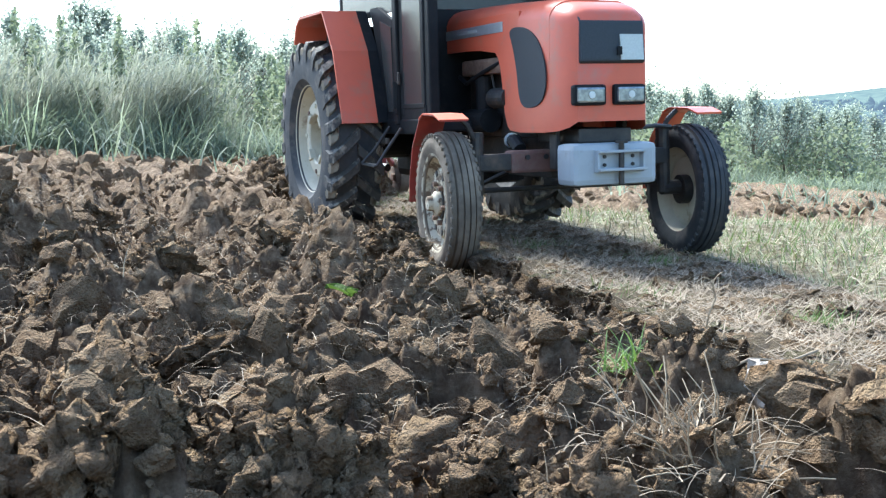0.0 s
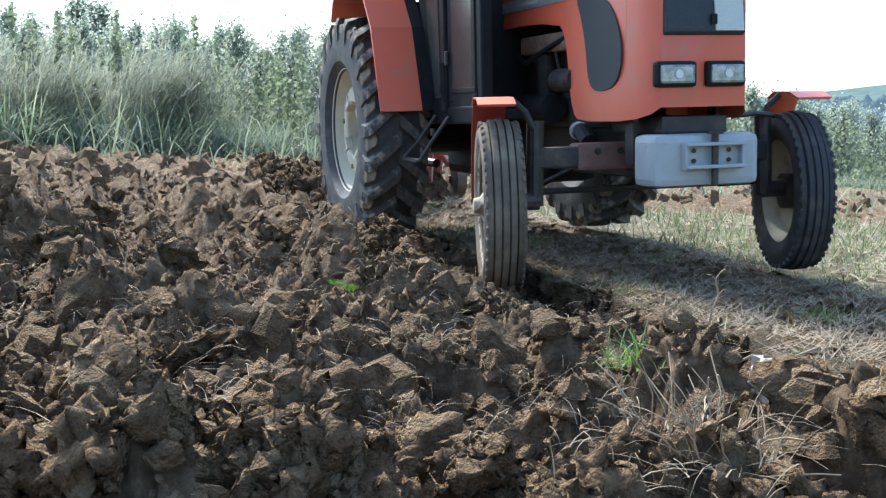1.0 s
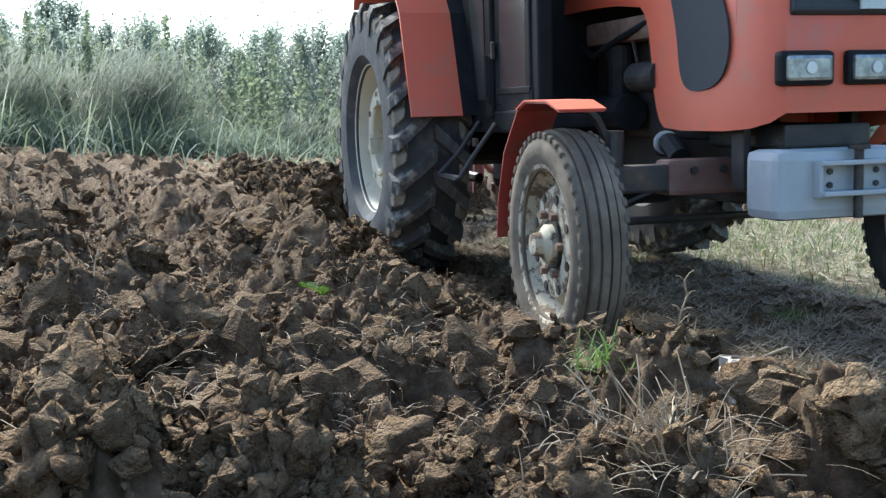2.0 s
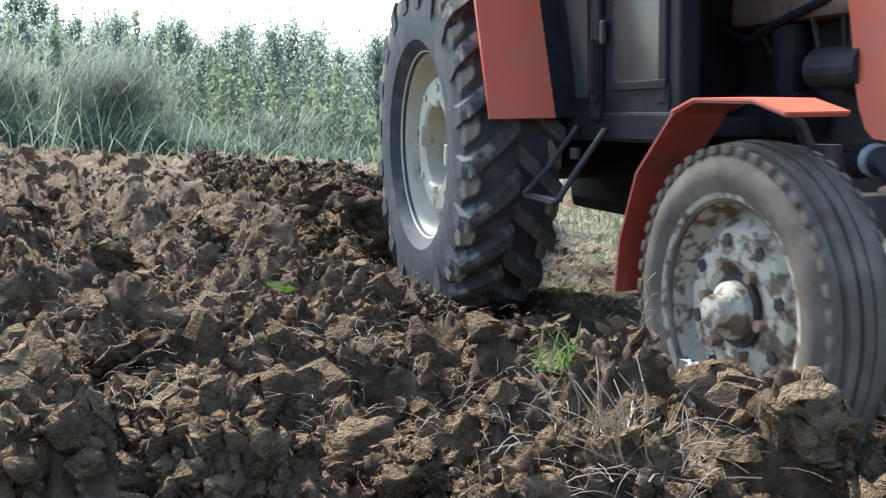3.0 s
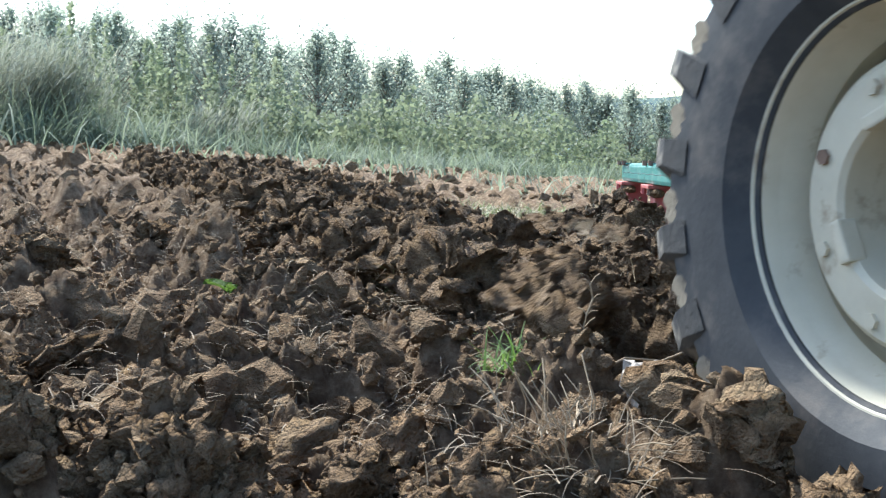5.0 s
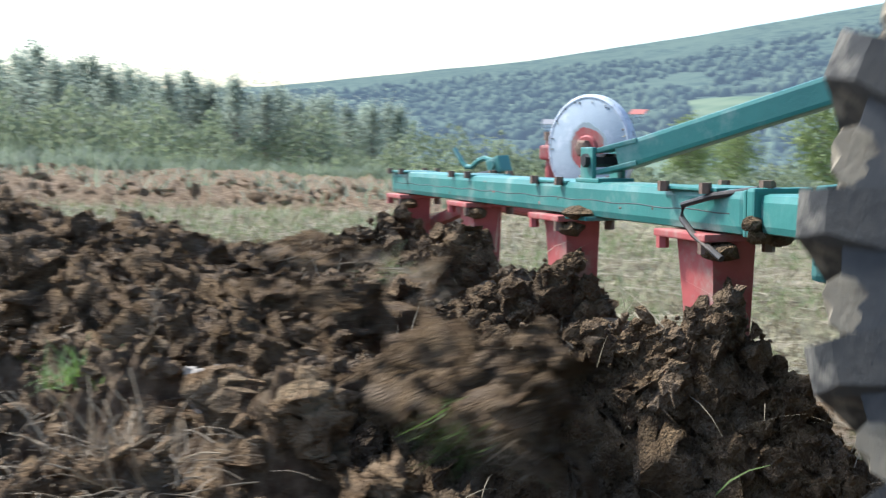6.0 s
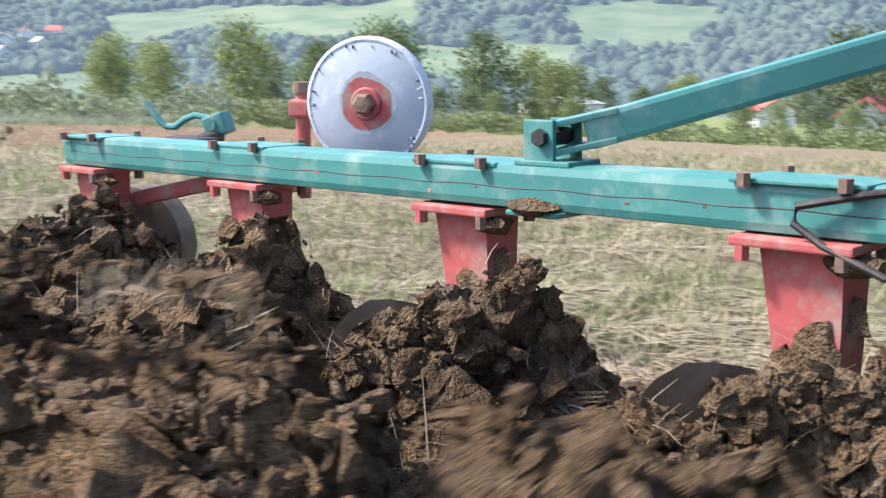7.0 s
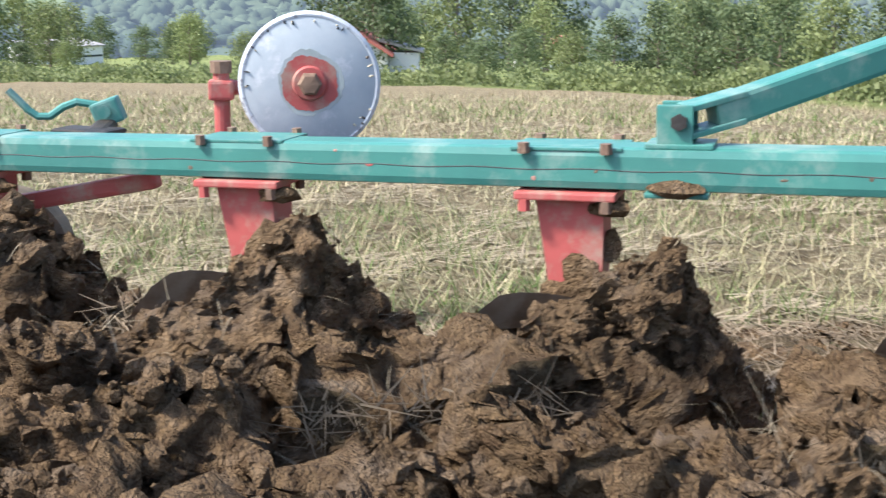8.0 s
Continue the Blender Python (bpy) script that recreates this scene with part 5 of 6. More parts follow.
# ---- turf slices, turned over one after another by the plough ----
def slice_mesh(seed):
    bm = bmesh.new()
    bmesh.ops.create_cube(bm, size=1)
    bmesh.ops.subdivide_edges(bm, edges=bm.edges[:], cuts=17, use_grid_fill=True)
    o = Vector((seed * 5.1, seed * 2.3, seed))
    for v in bm.verts:
        p = Vector((v.co.x * 0.37, v.co.y * 0.53, v.co.z * 0.25))
        n1 = noise.noise_vector(p * 6 + o) * 0.075 + noise.noise_vector(p * 13 + o) * 0.06 + noise.noise_vector(p * 27 + o) * 0.034 + noise.noise_vector(p * 52 + o) * 0.012 + p.normalized() * (0.45 - noise.voronoi(p * 17 + o)[0][0]) * 0.045 + p.normalized() * (0.45 - noise.voronoi(p * 38 + o)[0][0]) * 0.022
        flat = 0.5 if v.co.z > 0.49 and max(abs(v.co.x), abs(v.co.y)) < 0.45 else 1
        v.co = p + Vector((n1.x * flat, n1.y * flat, n1.z * (0.5 if v.co.z > 0.49 else 1)))
    me = bpy.data.meshes.new("turf_slice")
    bm.to_mesh(me)
    bm.free()
    me.materials.append(DAMP)
    me.materials.append(TURF)
    for p in me.polygons:
        p.use_smooth = True
        if p.normal.z > 0.72 and p.center.z > 0.08 and noise.noise(Vector(p.center) * 9 + Vector((seed, 0, 0))) > -0.12:
            p.material_index = 1
    return me


TURF = material("stubble_turf", (0.10, 0.072, 0.043), (0.19, 0.145, 0.085), 14, 0.95, bump=0.9, bump_scale=60, third=(0.16, 0.17, 0.07), third_scale=3, third_cut=(0.55, 0.7), gloss=0.15)
SLICES = []


def turf():
    meshes = [slice_mesh(k) for k in range(6)]
    straws = []
    for k in range(6):
        n = 640
        base = np.stack([RNG.uniform(-0.18, 0.18, n), RNG.uniform(-0.25, 0.25, n), RNG.uniform(0.115, 0.14, n)], -1)
        v, f = blades(n, base, RNG.uniform(0.04, 0.13, n), RNG.uniform(0.0022, 0.006, n), RNG.uniform(0.72, 0.99, n), RNG, 0.06, 1)
        me = mesh_from("straw", v, f)
        me.materials.append(ROOT)
        straws.append(me)
    greens = []
    for k in range(3):
        n = 150
        c = np.repeat(RNG.uniform(-0.15, 0.15, (6, 2)), 25, axis=0) + RNG.normal(0, 0.035, (150, 2))
        v, f = blades(n, np.column_stack([c, np.full(n, 0.11)]), RNG.uniform(0.05, 0.13, n), RNG.uniform(0.003, 0.006, n), RNG.uniform(0.1, 0.75, n), RNG, 0.25, 3)
        me = mesh_from("grass", v, f)
        me.materials.append(GRASS)
        greens.append(me)
    def grit(n, size):
        p = np.stack([RNG.uniform(-0.2, 0.2, n), RNG.uniform(-0.28, 0.28, n), RNG.uniform(-0.17, -0.09, n)], -1)
        edge = RNG.random(n) < 0.35
        p[:, 0] = np.where(edge, np.where(RNG.random(n) < 0.5, -0.19, 0.19), p[:, 0])
        p[:, 2] = np.where(edge, RNG.uniform(-0.12, 0.08, n), p[:, 2])
        me = scattered("soil_grit", BANK_SMALL, p, size[0] + size[1] * RNG.random(n) ** 2.5, RNG)
        me.materials.append(DAMP)
        return me
    sparse = [grit(60, (0.008, 0.026)) for _ in range(4)]
    thick = [grit(230, (0.006, 0.028)) for _ in range(5)]
    step = 0.5
    for b in range(4):
        q = EDGE_R - 0.18 - 0.36 * b
        for i in range(int((STRIP_A1 - STRIP_A0) / step)):
            a = STRIP_A0 + step * (i + 0.5) + 0.1 * b
            k = (i * 3 + b * 5) % 6
            ob = linked("turf_slice", meshes[k], None)
            s = tagged(linked("straw", straws[(k + b) % 6], None, ob), kind="stuff")
            if a < 9.6 - 0.75 * b:
                tagged(linked("soil_grit", thick[(i + b) % 5] if a > 5.4 else sparse[(i + b) % 4], None, ob), kind="stuff")
            tagged(ob, "slice of straw-covered turf with damp dark soil underneath", "turf slice", group="turf slices")
            if b < 3 and (i * 7 + b * 3) % 5 < 1:
                tagged(linked("grass", greens[(i + b) % 3], None, ob), "green grass blades", kind="stuff")
            flip = pose(0, 0, 0, 0, 0, 180 * (i % 2))
            s.matrix_basis = flip
            SLICES.append((ob, a, q, b))


turf()


# ---- soil thrown up by each plough body, travelling with it ----
def soil_waves():
    out = []
    d = (BODY[0] - BODY[3]).normalized()
    for k in range(4):
        rng = np.random.default_rng(50 + k)
        leg = BODY[k] + d * 0.12
        n = 2900
        u = rng.random(n)
        y = 0.50 - 1.15 * u
        crest = np.interp(u, [0, 0.12, 0.24, 0.34, 0.6, 0.8, 1.0], [0.03, 0.20, 0.40, 0.38, 0.25, 0.21, 0.12]) + (0.05 if k in (0, 3) else (0.05, 0.09)[k - 1] * np.exp(-((u - 0.28) / 0.12) ** 2))
        mid = np.interp(u, [0, 0.25, 0.6, 1.0], [0.02, 0.10, 0.28, 0.42])
        wide = np.interp(u, [0, 0.25, 0.6, 1.0], [0.08, 0.21, 0.30, 0.32])
        x = rng.normal(0, 0.5, n)
        z = crest * np.clip(1 - np.abs(x) ** 1.6, 0, 1) * rng.uniform(0.35, 1.0, n)
        p = np.stack([leg.x + mid + x * wide, leg.y + y, 0.06 - 0.06 * k * 0.3 + z], -1)
        s = 0.005 + 0.036 * rng.random(n) ** 5
        w = thing("soil_wave", "dark damp soil heaved up and crumbling off the plough body", "soil", group="soil waves")
        big, small = s > 0.026, s <= 0.026
        me = scattered("loose_soil", BANK_FINE if k < 2 else BANK, p[big], s[big] * 1.2, rng)
        tagged(linked("loose_soil", me, DAMP, w), kind="stuff")
        tagged(linked("soil_grit", scattered("soil_grit", BANK_SMALL, p[small], s[small], rng), DAMP, w), kind="stuff")
        # the body of the heap under the loose lumps
        core = bmesh.new()
        rows = []
        for i in range(97):
            uu = i / 96
            c = np.interp(uu, [0, 0.12, 0.24, 0.34, 0.6, 0.8, 1.0], [0.0, 0.15, 0.34, 0.33, 0.22, 0.18, 0.06]) + (0.04 if k in (0, 3) else (0.04, 0.08)[k - 1] * math.exp(-((uu - 0.28) / 0.12) ** 2))
            m = np.interp(uu, [0, 0.25, 0.6, 1.0], [0.02, 0.10, 0.28, 0.42])
            wd = np.interp(uu, [0, 0.25, 0.6, 1.0], [0.09, 0.25, 0.36, 0.38])
            row = []
            for j in range(57):
                e = -1 + 2 * j / 56
                q = Vector((leg.x + m + e * wd, leg.y + 0.50 - 1.15 * uu, 0.02 + c * (1 - abs(e) ** 1.7)))
                nv = noise.noise_vector(q * 6 + Vector((k, 0, 0))) * 0.07 + noise.noise_vector(q * 14) * 0.06 + noise.noise_vector(q * 30) * 0.035 + noise.noise_vector(q * 65) * 0.02
                row.append(core.verts.new(q + nv - Vector((0, 0, 0.09 if abs(e) > 0.95 or i in (0, 96) else 0))))
            rows.append(row)
        for r0, r1 in zip(rows, rows[1:]):
            for j in range(56):
                core.faces.new((r0[j], r0[j + 1], r1[j + 1], r1[j]))
        part("mound", core, DAMP, w, smooth=70)
        m = 260
        bs = p[rng.integers(0, n, m)] + [0, 0, 0.02]
        v, f = blades(m, bs, rng.uniform(0.04, 0.18, m), rng.uniform(0.0015, 0.0045, m), rng.uniform(0.2, 1.0, m), rng, 0.25)
        tagged(linked("straw", mesh_from("straw", v, f), STRAW, w), kind="stuff")
        if k == 0:
            m = 46
            bs = np.stack([leg.x + 0.10 + rng.normal(0, 0.05, m), leg.y + 0.22 + rng.normal(0, 0.06, m), 0.12 + 0.1 * rng.random(m)], -1)
            v, f = blades(m, bs, rng.uniform(0.06, 0.13, m), rng.uniform(0.008, 0.022, m), rng.uniform(0.2, 1.0, m), rng, 0.3)
            tagged(linked("weed_leaf", mesh_from("weed_leaf", v, f), GRASS, w), "green weed leaves caught in the soil", kind="stuff")
        out.append(w)
    return out


waves = soil_waves()
FLYING = []


def flying_clods():
    rng = random.Random(12)
    for k in range(70):
        v, f = BANK[k % 8]
        s = rng.choice((0.012, 0.018, 0.025, 0.035, 0.05))
        me = mesh_from("flying_clod", v * s, f, True)
        ob = linked("flying_clod", me, DAMP)
        tagged(ob, "lump of damp soil tumbling off the plough", "clod", group="tumbling clods")
        body = rng.randrange(4)
        start = rng.uniform(3.6, 7.7)
        FLYING.append((ob, body, start, rng.uniform(0.0, 0.35), rng.uniform(0.25, 0.6), rng.uniform(0.1, 0.24), rng.uniform(-80, 80), s, rng.uniform(-0.1, 0.3)))


flying_clods()


# ---- vegetation round the field ----
def leaf_cloud(n, sampler, size, rng):
    """Leaf quads, folded at random, at sampled places."""
    c = sampler(n)
    turn = random_turns(n, rng)
    s = rng.uniform(0.6, 1.3, n)[:, None, None] * size
    quad = np.array([(-0.5, -0.32, 0), (0.5, -0.32, 0.1), (0.5, 0.32, 0), (-0.5, 0.32, 0.1)])[None] * s
    v = np.einsum("nij,nkj->nki", turn, quad) + c[:, None, :]
    return v.reshape(-1, 3), np.arange(n * 4).reshape(n, 4)


def tree(kind, height, width, seed, mat, leaves, size, label):
    """Tapered trunk with limbs; crown of leaf clumps round the limb ends."""
    rng = np.random.default_rng(seed)
    rnd = random.Random(seed)
    t = thing("tree", label, "tree", group="trees round the field")
    bm = rod((0, 0, -0.3), (0, 0, height * 0.9), height * 0.022, 8, height * 0.004)
    ends = []
    limbs = 46 if kind == "pointed" else 24
    for k in range(limbs):
        u = 0.12 + 0.85 * (k + rnd.random()) / limbs
        a = k * 2.4 + rnd.uniform(-0.5, 0.5)
        if kind == "pointed":
            reach = width * 0.5 * (1.03 - u) ** 1.0 * rnd.uniform(0.6, 1.15) * (0.6 if u < 0.2 else 1)
            top = u * height + reach * rnd.uniform(0.5, 1.3)
        else:
            reach = width * 0.5 * math.sin(math.pi * min(1, 0.18 + u * 0.82)) ** 0.6 * rnd.uniform(0.65, 1.1)
            top = u * height + reach * rnd.uniform(-0.05, 0.35)
        e = Vector((math.cos(a) * reach, math.sin(a) * reach, top))
        rod((0, 0, u * height * 0.85), e, height * 0.006, 5, height * 0.002, bm)
        if kind == "pointed":
            # leaves all along each rising shoot
            root = np.array((0, 0, u * height * 0.85))
            ends += [(root + (np.array(e) - root) * w, width * (0.035 + 0.05 * (1 - u)) * rnd.uniform(0.7, 1.4)) for w in (0.4, 0.6, 0.8, 0.95, 1.08)]
        else:
            ends.append((np.array(e), 0.16 * width * rnd.uniform(0.7, 1.3)))
            ends.append((np.array(e) * [0.55, 0.55, 1] - [0, 0, reach * 0.15], 0.17 * width * rnd.uniform(0.7, 1.3)))
    part("trunk", bm, BARK, t)

    def where(n):
        i = rng.integers(0, len(ends), n)
        c = np.array([ends[k][0] for k in i])
        r = np.array([ends[k][1] for k in i])[:, None]
        d = rng.normal(size=(n, 3))
        return c + d * r * np.array([0.7, 0.7, 1.6 if kind == "pointed" else 0.6])
    v, f = leaf_cloud(leaves, where, size, rng)
    linked("crown", mesh_from("crown", v, f), mat, t)
    return t


def spot(az, r):
    x, y = r * math.sin(radians(az)), r * math.cos(radians(az))
    return x, y, height_at(x, y)


def woods():
    rnd = random.Random(3)
    young = [tree("pointed", 3.8, 3.3, 20 + k, LEAF, 2500, 0.085, "young slender tree with grey-green foliage behind the field edge") for k in range(5)]
    used = set()

    def place(bank, az, r, scale):
        k = rnd.randrange(len(bank))
        x, y, z = spot(az, r)
        m = pose(x, y, z - 0.1, rnd.uniform(-3, 3), rnd.uniform(-3, 3), rnd.uniform(0, 360))
        ob = bank[k]
        if (id(bank), k) in used:
            ob = copy_thing(bank[k], m)
        used.add((id(bank), k))
        ob.matrix_basis = m @ Matrix.Scale(scale, 4)
        return ob
    # young trees: skyline falls away from the bank towards the open valley
    sky_az = [-30, -24, -16, -11, -5, 1, 6, 10, 14, 17, 22, 30]
    sky_el = [6.0, 5.8, 5.7, 4.9, 4.9, 4.1, 3.1, 2.6, 1.9, 1.3, 0.6, -0.2]
    az = -29.5
    while az < 24:
        r = rnd.uniform(30, 44) + max(0, az) * 0.7
        el = float(np.interp(az, sky_az, sky_el)) * rnd.uniform(0.72, 1.08) + rnd.uniform(-0.25, 0.1)
        x, y, z = spot(az, r)
        h = 0.84 + r * math.tan(radians(el)) - z
        if h > 0.8:
            place(young, az, r, h / 3.95)
        az += rnd.uniform(0.42, 0.85)
    # broad trees along the far side of the stubble
    broad = [tree("broad", 7.5, 5.2, 60 + k, m, 2700, 0.25, "broad pale-green tree at the edge of the stubble field")
             for k, m in enumerate((LEAF_PALE, LEAF_DEEP, LEAF_PALE, LEAF_DEEP))]
    row_az = [46, 49.5, 53, 56, 59, 69.5, 73, 79.5, 81.5, 83.5, 86, 88, 90.2, 92, 94, 96, 98.5, 101, 104, 107, 110]
    top_el = [-2.2, -2.6, -1.8, -2.9, -3.1, -2.7, -3.0, -2.6, -2.9, -2.2, -2.4, -1.5, -0.9, -0.6, -0.7, -0.3, -0.2, -0.4, 0.2, 0, 0.4]
    for az, el in zip(row_az, top_el):
        r = float(field_end(radians(az))) + rnd.uniform(9, 22)
        x, y, z = spot(az, r)
        h = max(2.0, 0.95 + r * math.tan(radians(el)) - z)
        place(broad, az, r, h / 8.2)
        x, y, z = spot(az + 1.3, r + 14)
        place(broad, az + rnd.uniform(1, 2), r + rnd.uniform(12, 26), max(0.3, h / 8.2 * rnd.uniform(0.75, 1.0)))
    valley_trees(broad)


def valley_trees(broad):
    rnd = random.Random(17)
    for k in range(58):
        az, r = rnd.uniform(36, 112), 70 * (340 / 70) ** rnd.random()
        if 61 < az < 68 and r < 190:
            r += 150
        x, y, z = spot(az, r)
        m = pose(x, y, z - 0.3, 0, 0, rnd.uniform(0, 360))
        ob = copy_thing(broad[k % 4], m)
        ob.matrix_basis = m @ Matrix.Scale(rnd.uniform(0.55, 1.1) * (1 + r / 450), 4)
        tagged(ob, "pale-green tree standing in the valley meadows", "tree")


def bank_growth():
    """Reeds and tall grass on the bank, lower grass and scrub towards the valley."""
    n = 30000
    az = np.radians(RNG.uniform(-32, 44, n))
    r = field_end(az) + 0.3 + RNG.exponential(2.6, n)
    deg = np.degrees(az)
    # tussocks: blades gather round chance centres and lean with the wind
    hub = RNG.integers(0, 1500, n)
    hub_az, hub_r = RNG.uniform(-32, 44, 1500), 0.3 + RNG.exponential(2.4, 1500)
    hub_h = RNG.uniform(0.35, 1.25, 1500)
    deg = np.where(RNG.random(n) < 0.8, hub_az[hub] + RNG.normal(0, 0.35, n), deg)
    az = np.radians(deg)
    r = np.where(RNG.random(n) < 0.8, field_end(az) + hub_r[hub] + RNG.normal(0, 0.18, n), r)
    x, y = r * np.sin(az), r * np.cos(az)
    z = ground_fields(x, y)[0]
    tall = np.interp(deg, [-32, -18, -10, -4, 3, 12, 20, 44], [1.15, 1.1, 0.95, 0.75, 0.72, 0.75, 0.65, 0.4])
    ln = tall * hub_h[hub] * RNG.uniform(0.6, 1.25, n)
    v, f = blades(n, np.stack([x, y, z - 0.05], -1), ln, RNG.uniform(0.014, 0.042, n), RNG.uniform(0.05, 0.45, n), RNG, 0.45, 3)
    tagged(linked("tall_grass", mesh_from("tall_grass", v, f), REED), "tall grey-green grass and reeds along the field edge", "grass", kind="stuff")
    # feathery plumes over the reeds, bowed by the wind
    n = 2600
    stool_az = np.concatenate([RNG.normal(-20.3, 1.2, 22), RNG.normal(-14.6, 1.7, 34), RNG.normal(-26, 2, 16), RNG.normal(-5.5, 1.5, 8)])
    stool_h = np.concatenate([RNG.uniform(1.1, 2.0, 22), RNG.uniform(1.2, 2.35, 34), RNG.uniform(1.2, 2.2, 16), RNG.uniform(0.9, 1.4, 8)])
    stool_r = RNG.uniform(1.5, 4.5, 80)
    i = RNG.integers(0, 80, n)
    az = np.radians(stool_az[i] + RNG.normal(0, 0.35, n))
    r = field_end(az) + stool_r[i] + RNG.normal(0, 0.2, n)
    x, y = r * np.sin(az), r * np.cos(az)
    z = ground_fields(x, y)[0]
    v, f = blades(n, np.stack([x, y, z], -1), stool_h[i] * RNG.uniform(0.55, 1.08, n), RNG.uniform(0.012, 0.03, n), RNG.uniform(0.0, 0.2, n), RNG, 0.16, 4, RNG.normal(0.2, 0.7, n))
    tip = v.reshape(n, 5, 2, 3).mean(2)
    k, u = RNG.integers(0, n, 15000), RNG.uniform(1.6, 4.0, 15000)
    lo = np.minimum(u.astype(int), 3)
    seat = tip[k, lo] + (tip[k, lo + 1] - tip[k, lo]) * (u - lo)[:, None]
    v2, f2 = blades(15000, seat, RNG.uniform(0.12, 0.34, 15000), RNG.uniform(0.016, 0.034, 15000), RNG.uniform(0.15, 0.6, 15000), RNG, 0.35, 2, RNG.normal(0.1, 1.0, 15000))
    v, f = np.vstack([v, v2]), np.vstack([f, f2 + len(v)])
    tagged(linked("reed_plumes", mesh_from("reed_plumes", v, f), PLUME), "pale plumed reeds swaying over the bank", "reeds", kind="stuff")

    # leafy willow shoots standing through the reeds
    def shoots(n):
        k = RNG.integers(0, 120, n)
        base_az, base_r, top = SHOOT
        u = RNG.random(n) ** 0.8
        az = np.radians(base_az[k] + RNG.normal(0, 0.28, n) * (1.15 - u))
        r = field_end(az) + base_r[k] + RNG.normal(0, 0.16, n)
        x, y = r * np.sin(az), r * np.cos(az)
        return np.stack([x, y, ground_fields(x, y)[0] + top[k] * u], -1)
    SHOOT = (RNG.uniform(-31, -1, 120), RNG.uniform(2.0, 9.0, 120), RNG.uniform(0.9, 2.5, 120))
    v, f = leaf_cloud(26000, shoots, 0.085, RNG)
    tagged(linked("willow_scrub", mesh_from("willow_scrub", v, f), SCRUB), "leafy grey-green willow scrub among the reeds", "bushes", kind="stuff")
    # scrub
    rng = RNG

    def where(n):
        az = np.radians(rng.uniform(-6, 58, n))
        r = field_end(az) + 3 + rng.exponential(5, n)
        x, y = r * np.sin(az), r * np.cos(az)
        d = np.degrees(az)
        h = np.interp(d, [-6, 4, 12, 20, 34, 58], [1.2, 1.5, 1.9, 2.0, 1.3, 0.8]) * (0.25 + 1.1 * value_noise(d * 0.9, r * 0.25, 45))
        z = ground_fields(x, y)[0] + h * rng.uniform(0, 1, n) ** 0.7
        return np.stack([x, y, z], -1)
    v, f = leaf_cloud(30000, where, 0.13, rng)
    tagged(linked("scrub", mesh_from("scrub", v, f), SCRUB), "low green scrub and weeds beyond the field", "bushes", kind="stuff")

    def where2(n):
        az = np.radians(rng.uniform(44, 112, n))
        r = field_end(az) + 1.5 + rng.exponential(3.5, n)
        x, y = r * np.sin(az), r * np.cos(az)
        h = 0.8 * (0.1 + 1.2 * value_noise(np.degrees(az) * 0.8, r * 0.15, 46))
        z = ground_fields(x, y)[0] + h * rng.uniform(0, 1, n) ** 0.7
        return np.stack([x, y, z], -1)
    v, f = leaf_cloud(22000, where2, 0.13, rng)
    tagged(linked("hedge_scrub", mesh_from("hedge_scrub", v, f), LEAF_PALE), "pale green scrub along the far edge of the stubble", "bushes", kind="stuff")


PLUME = material("reed_plume", (0.33, 0.33, 0.25), (0.24, 0.26, 0.185), 0.6, 0.8, translucent=0.4, vary=0.3)


# ---- the valley and the mountain side ----
def ridge_el(az_deg):
    return np.interp(az_deg, [-40, 0, 10, 17, 23, 30, 37, 45, 52, 60, 75, 90, 125], [0.1, 0.3, 0.75, 1.05, 1.7, 2.45, 3.5, 4.8, 6.0, 7.5, 8.5, 9, 8])


def hill_height(r, az):
    d = np.degrees(az)
    t = np.clip((r - 380) / (1500 - 380), 0, 1.25)
    top = 0.9 + 1500 * np.tan(np.radians(ridge_el(d)))
    x, y = r * np.sin(az), r * np.cos(az)
    wav = 26 * fractal(x * 0.004, y * 0.004, 4, 77) + 8 * fractal(x * 0.02, y * 0.02, 3, 78)
    return -30 + (top + 30) * np.where(t < 1, t ** 1.25, 1 - 0.6 * (t - 1)) + wav * np.clip(t * 3, 0, 1) * np.clip(1.15 - t, 0.12, 1)


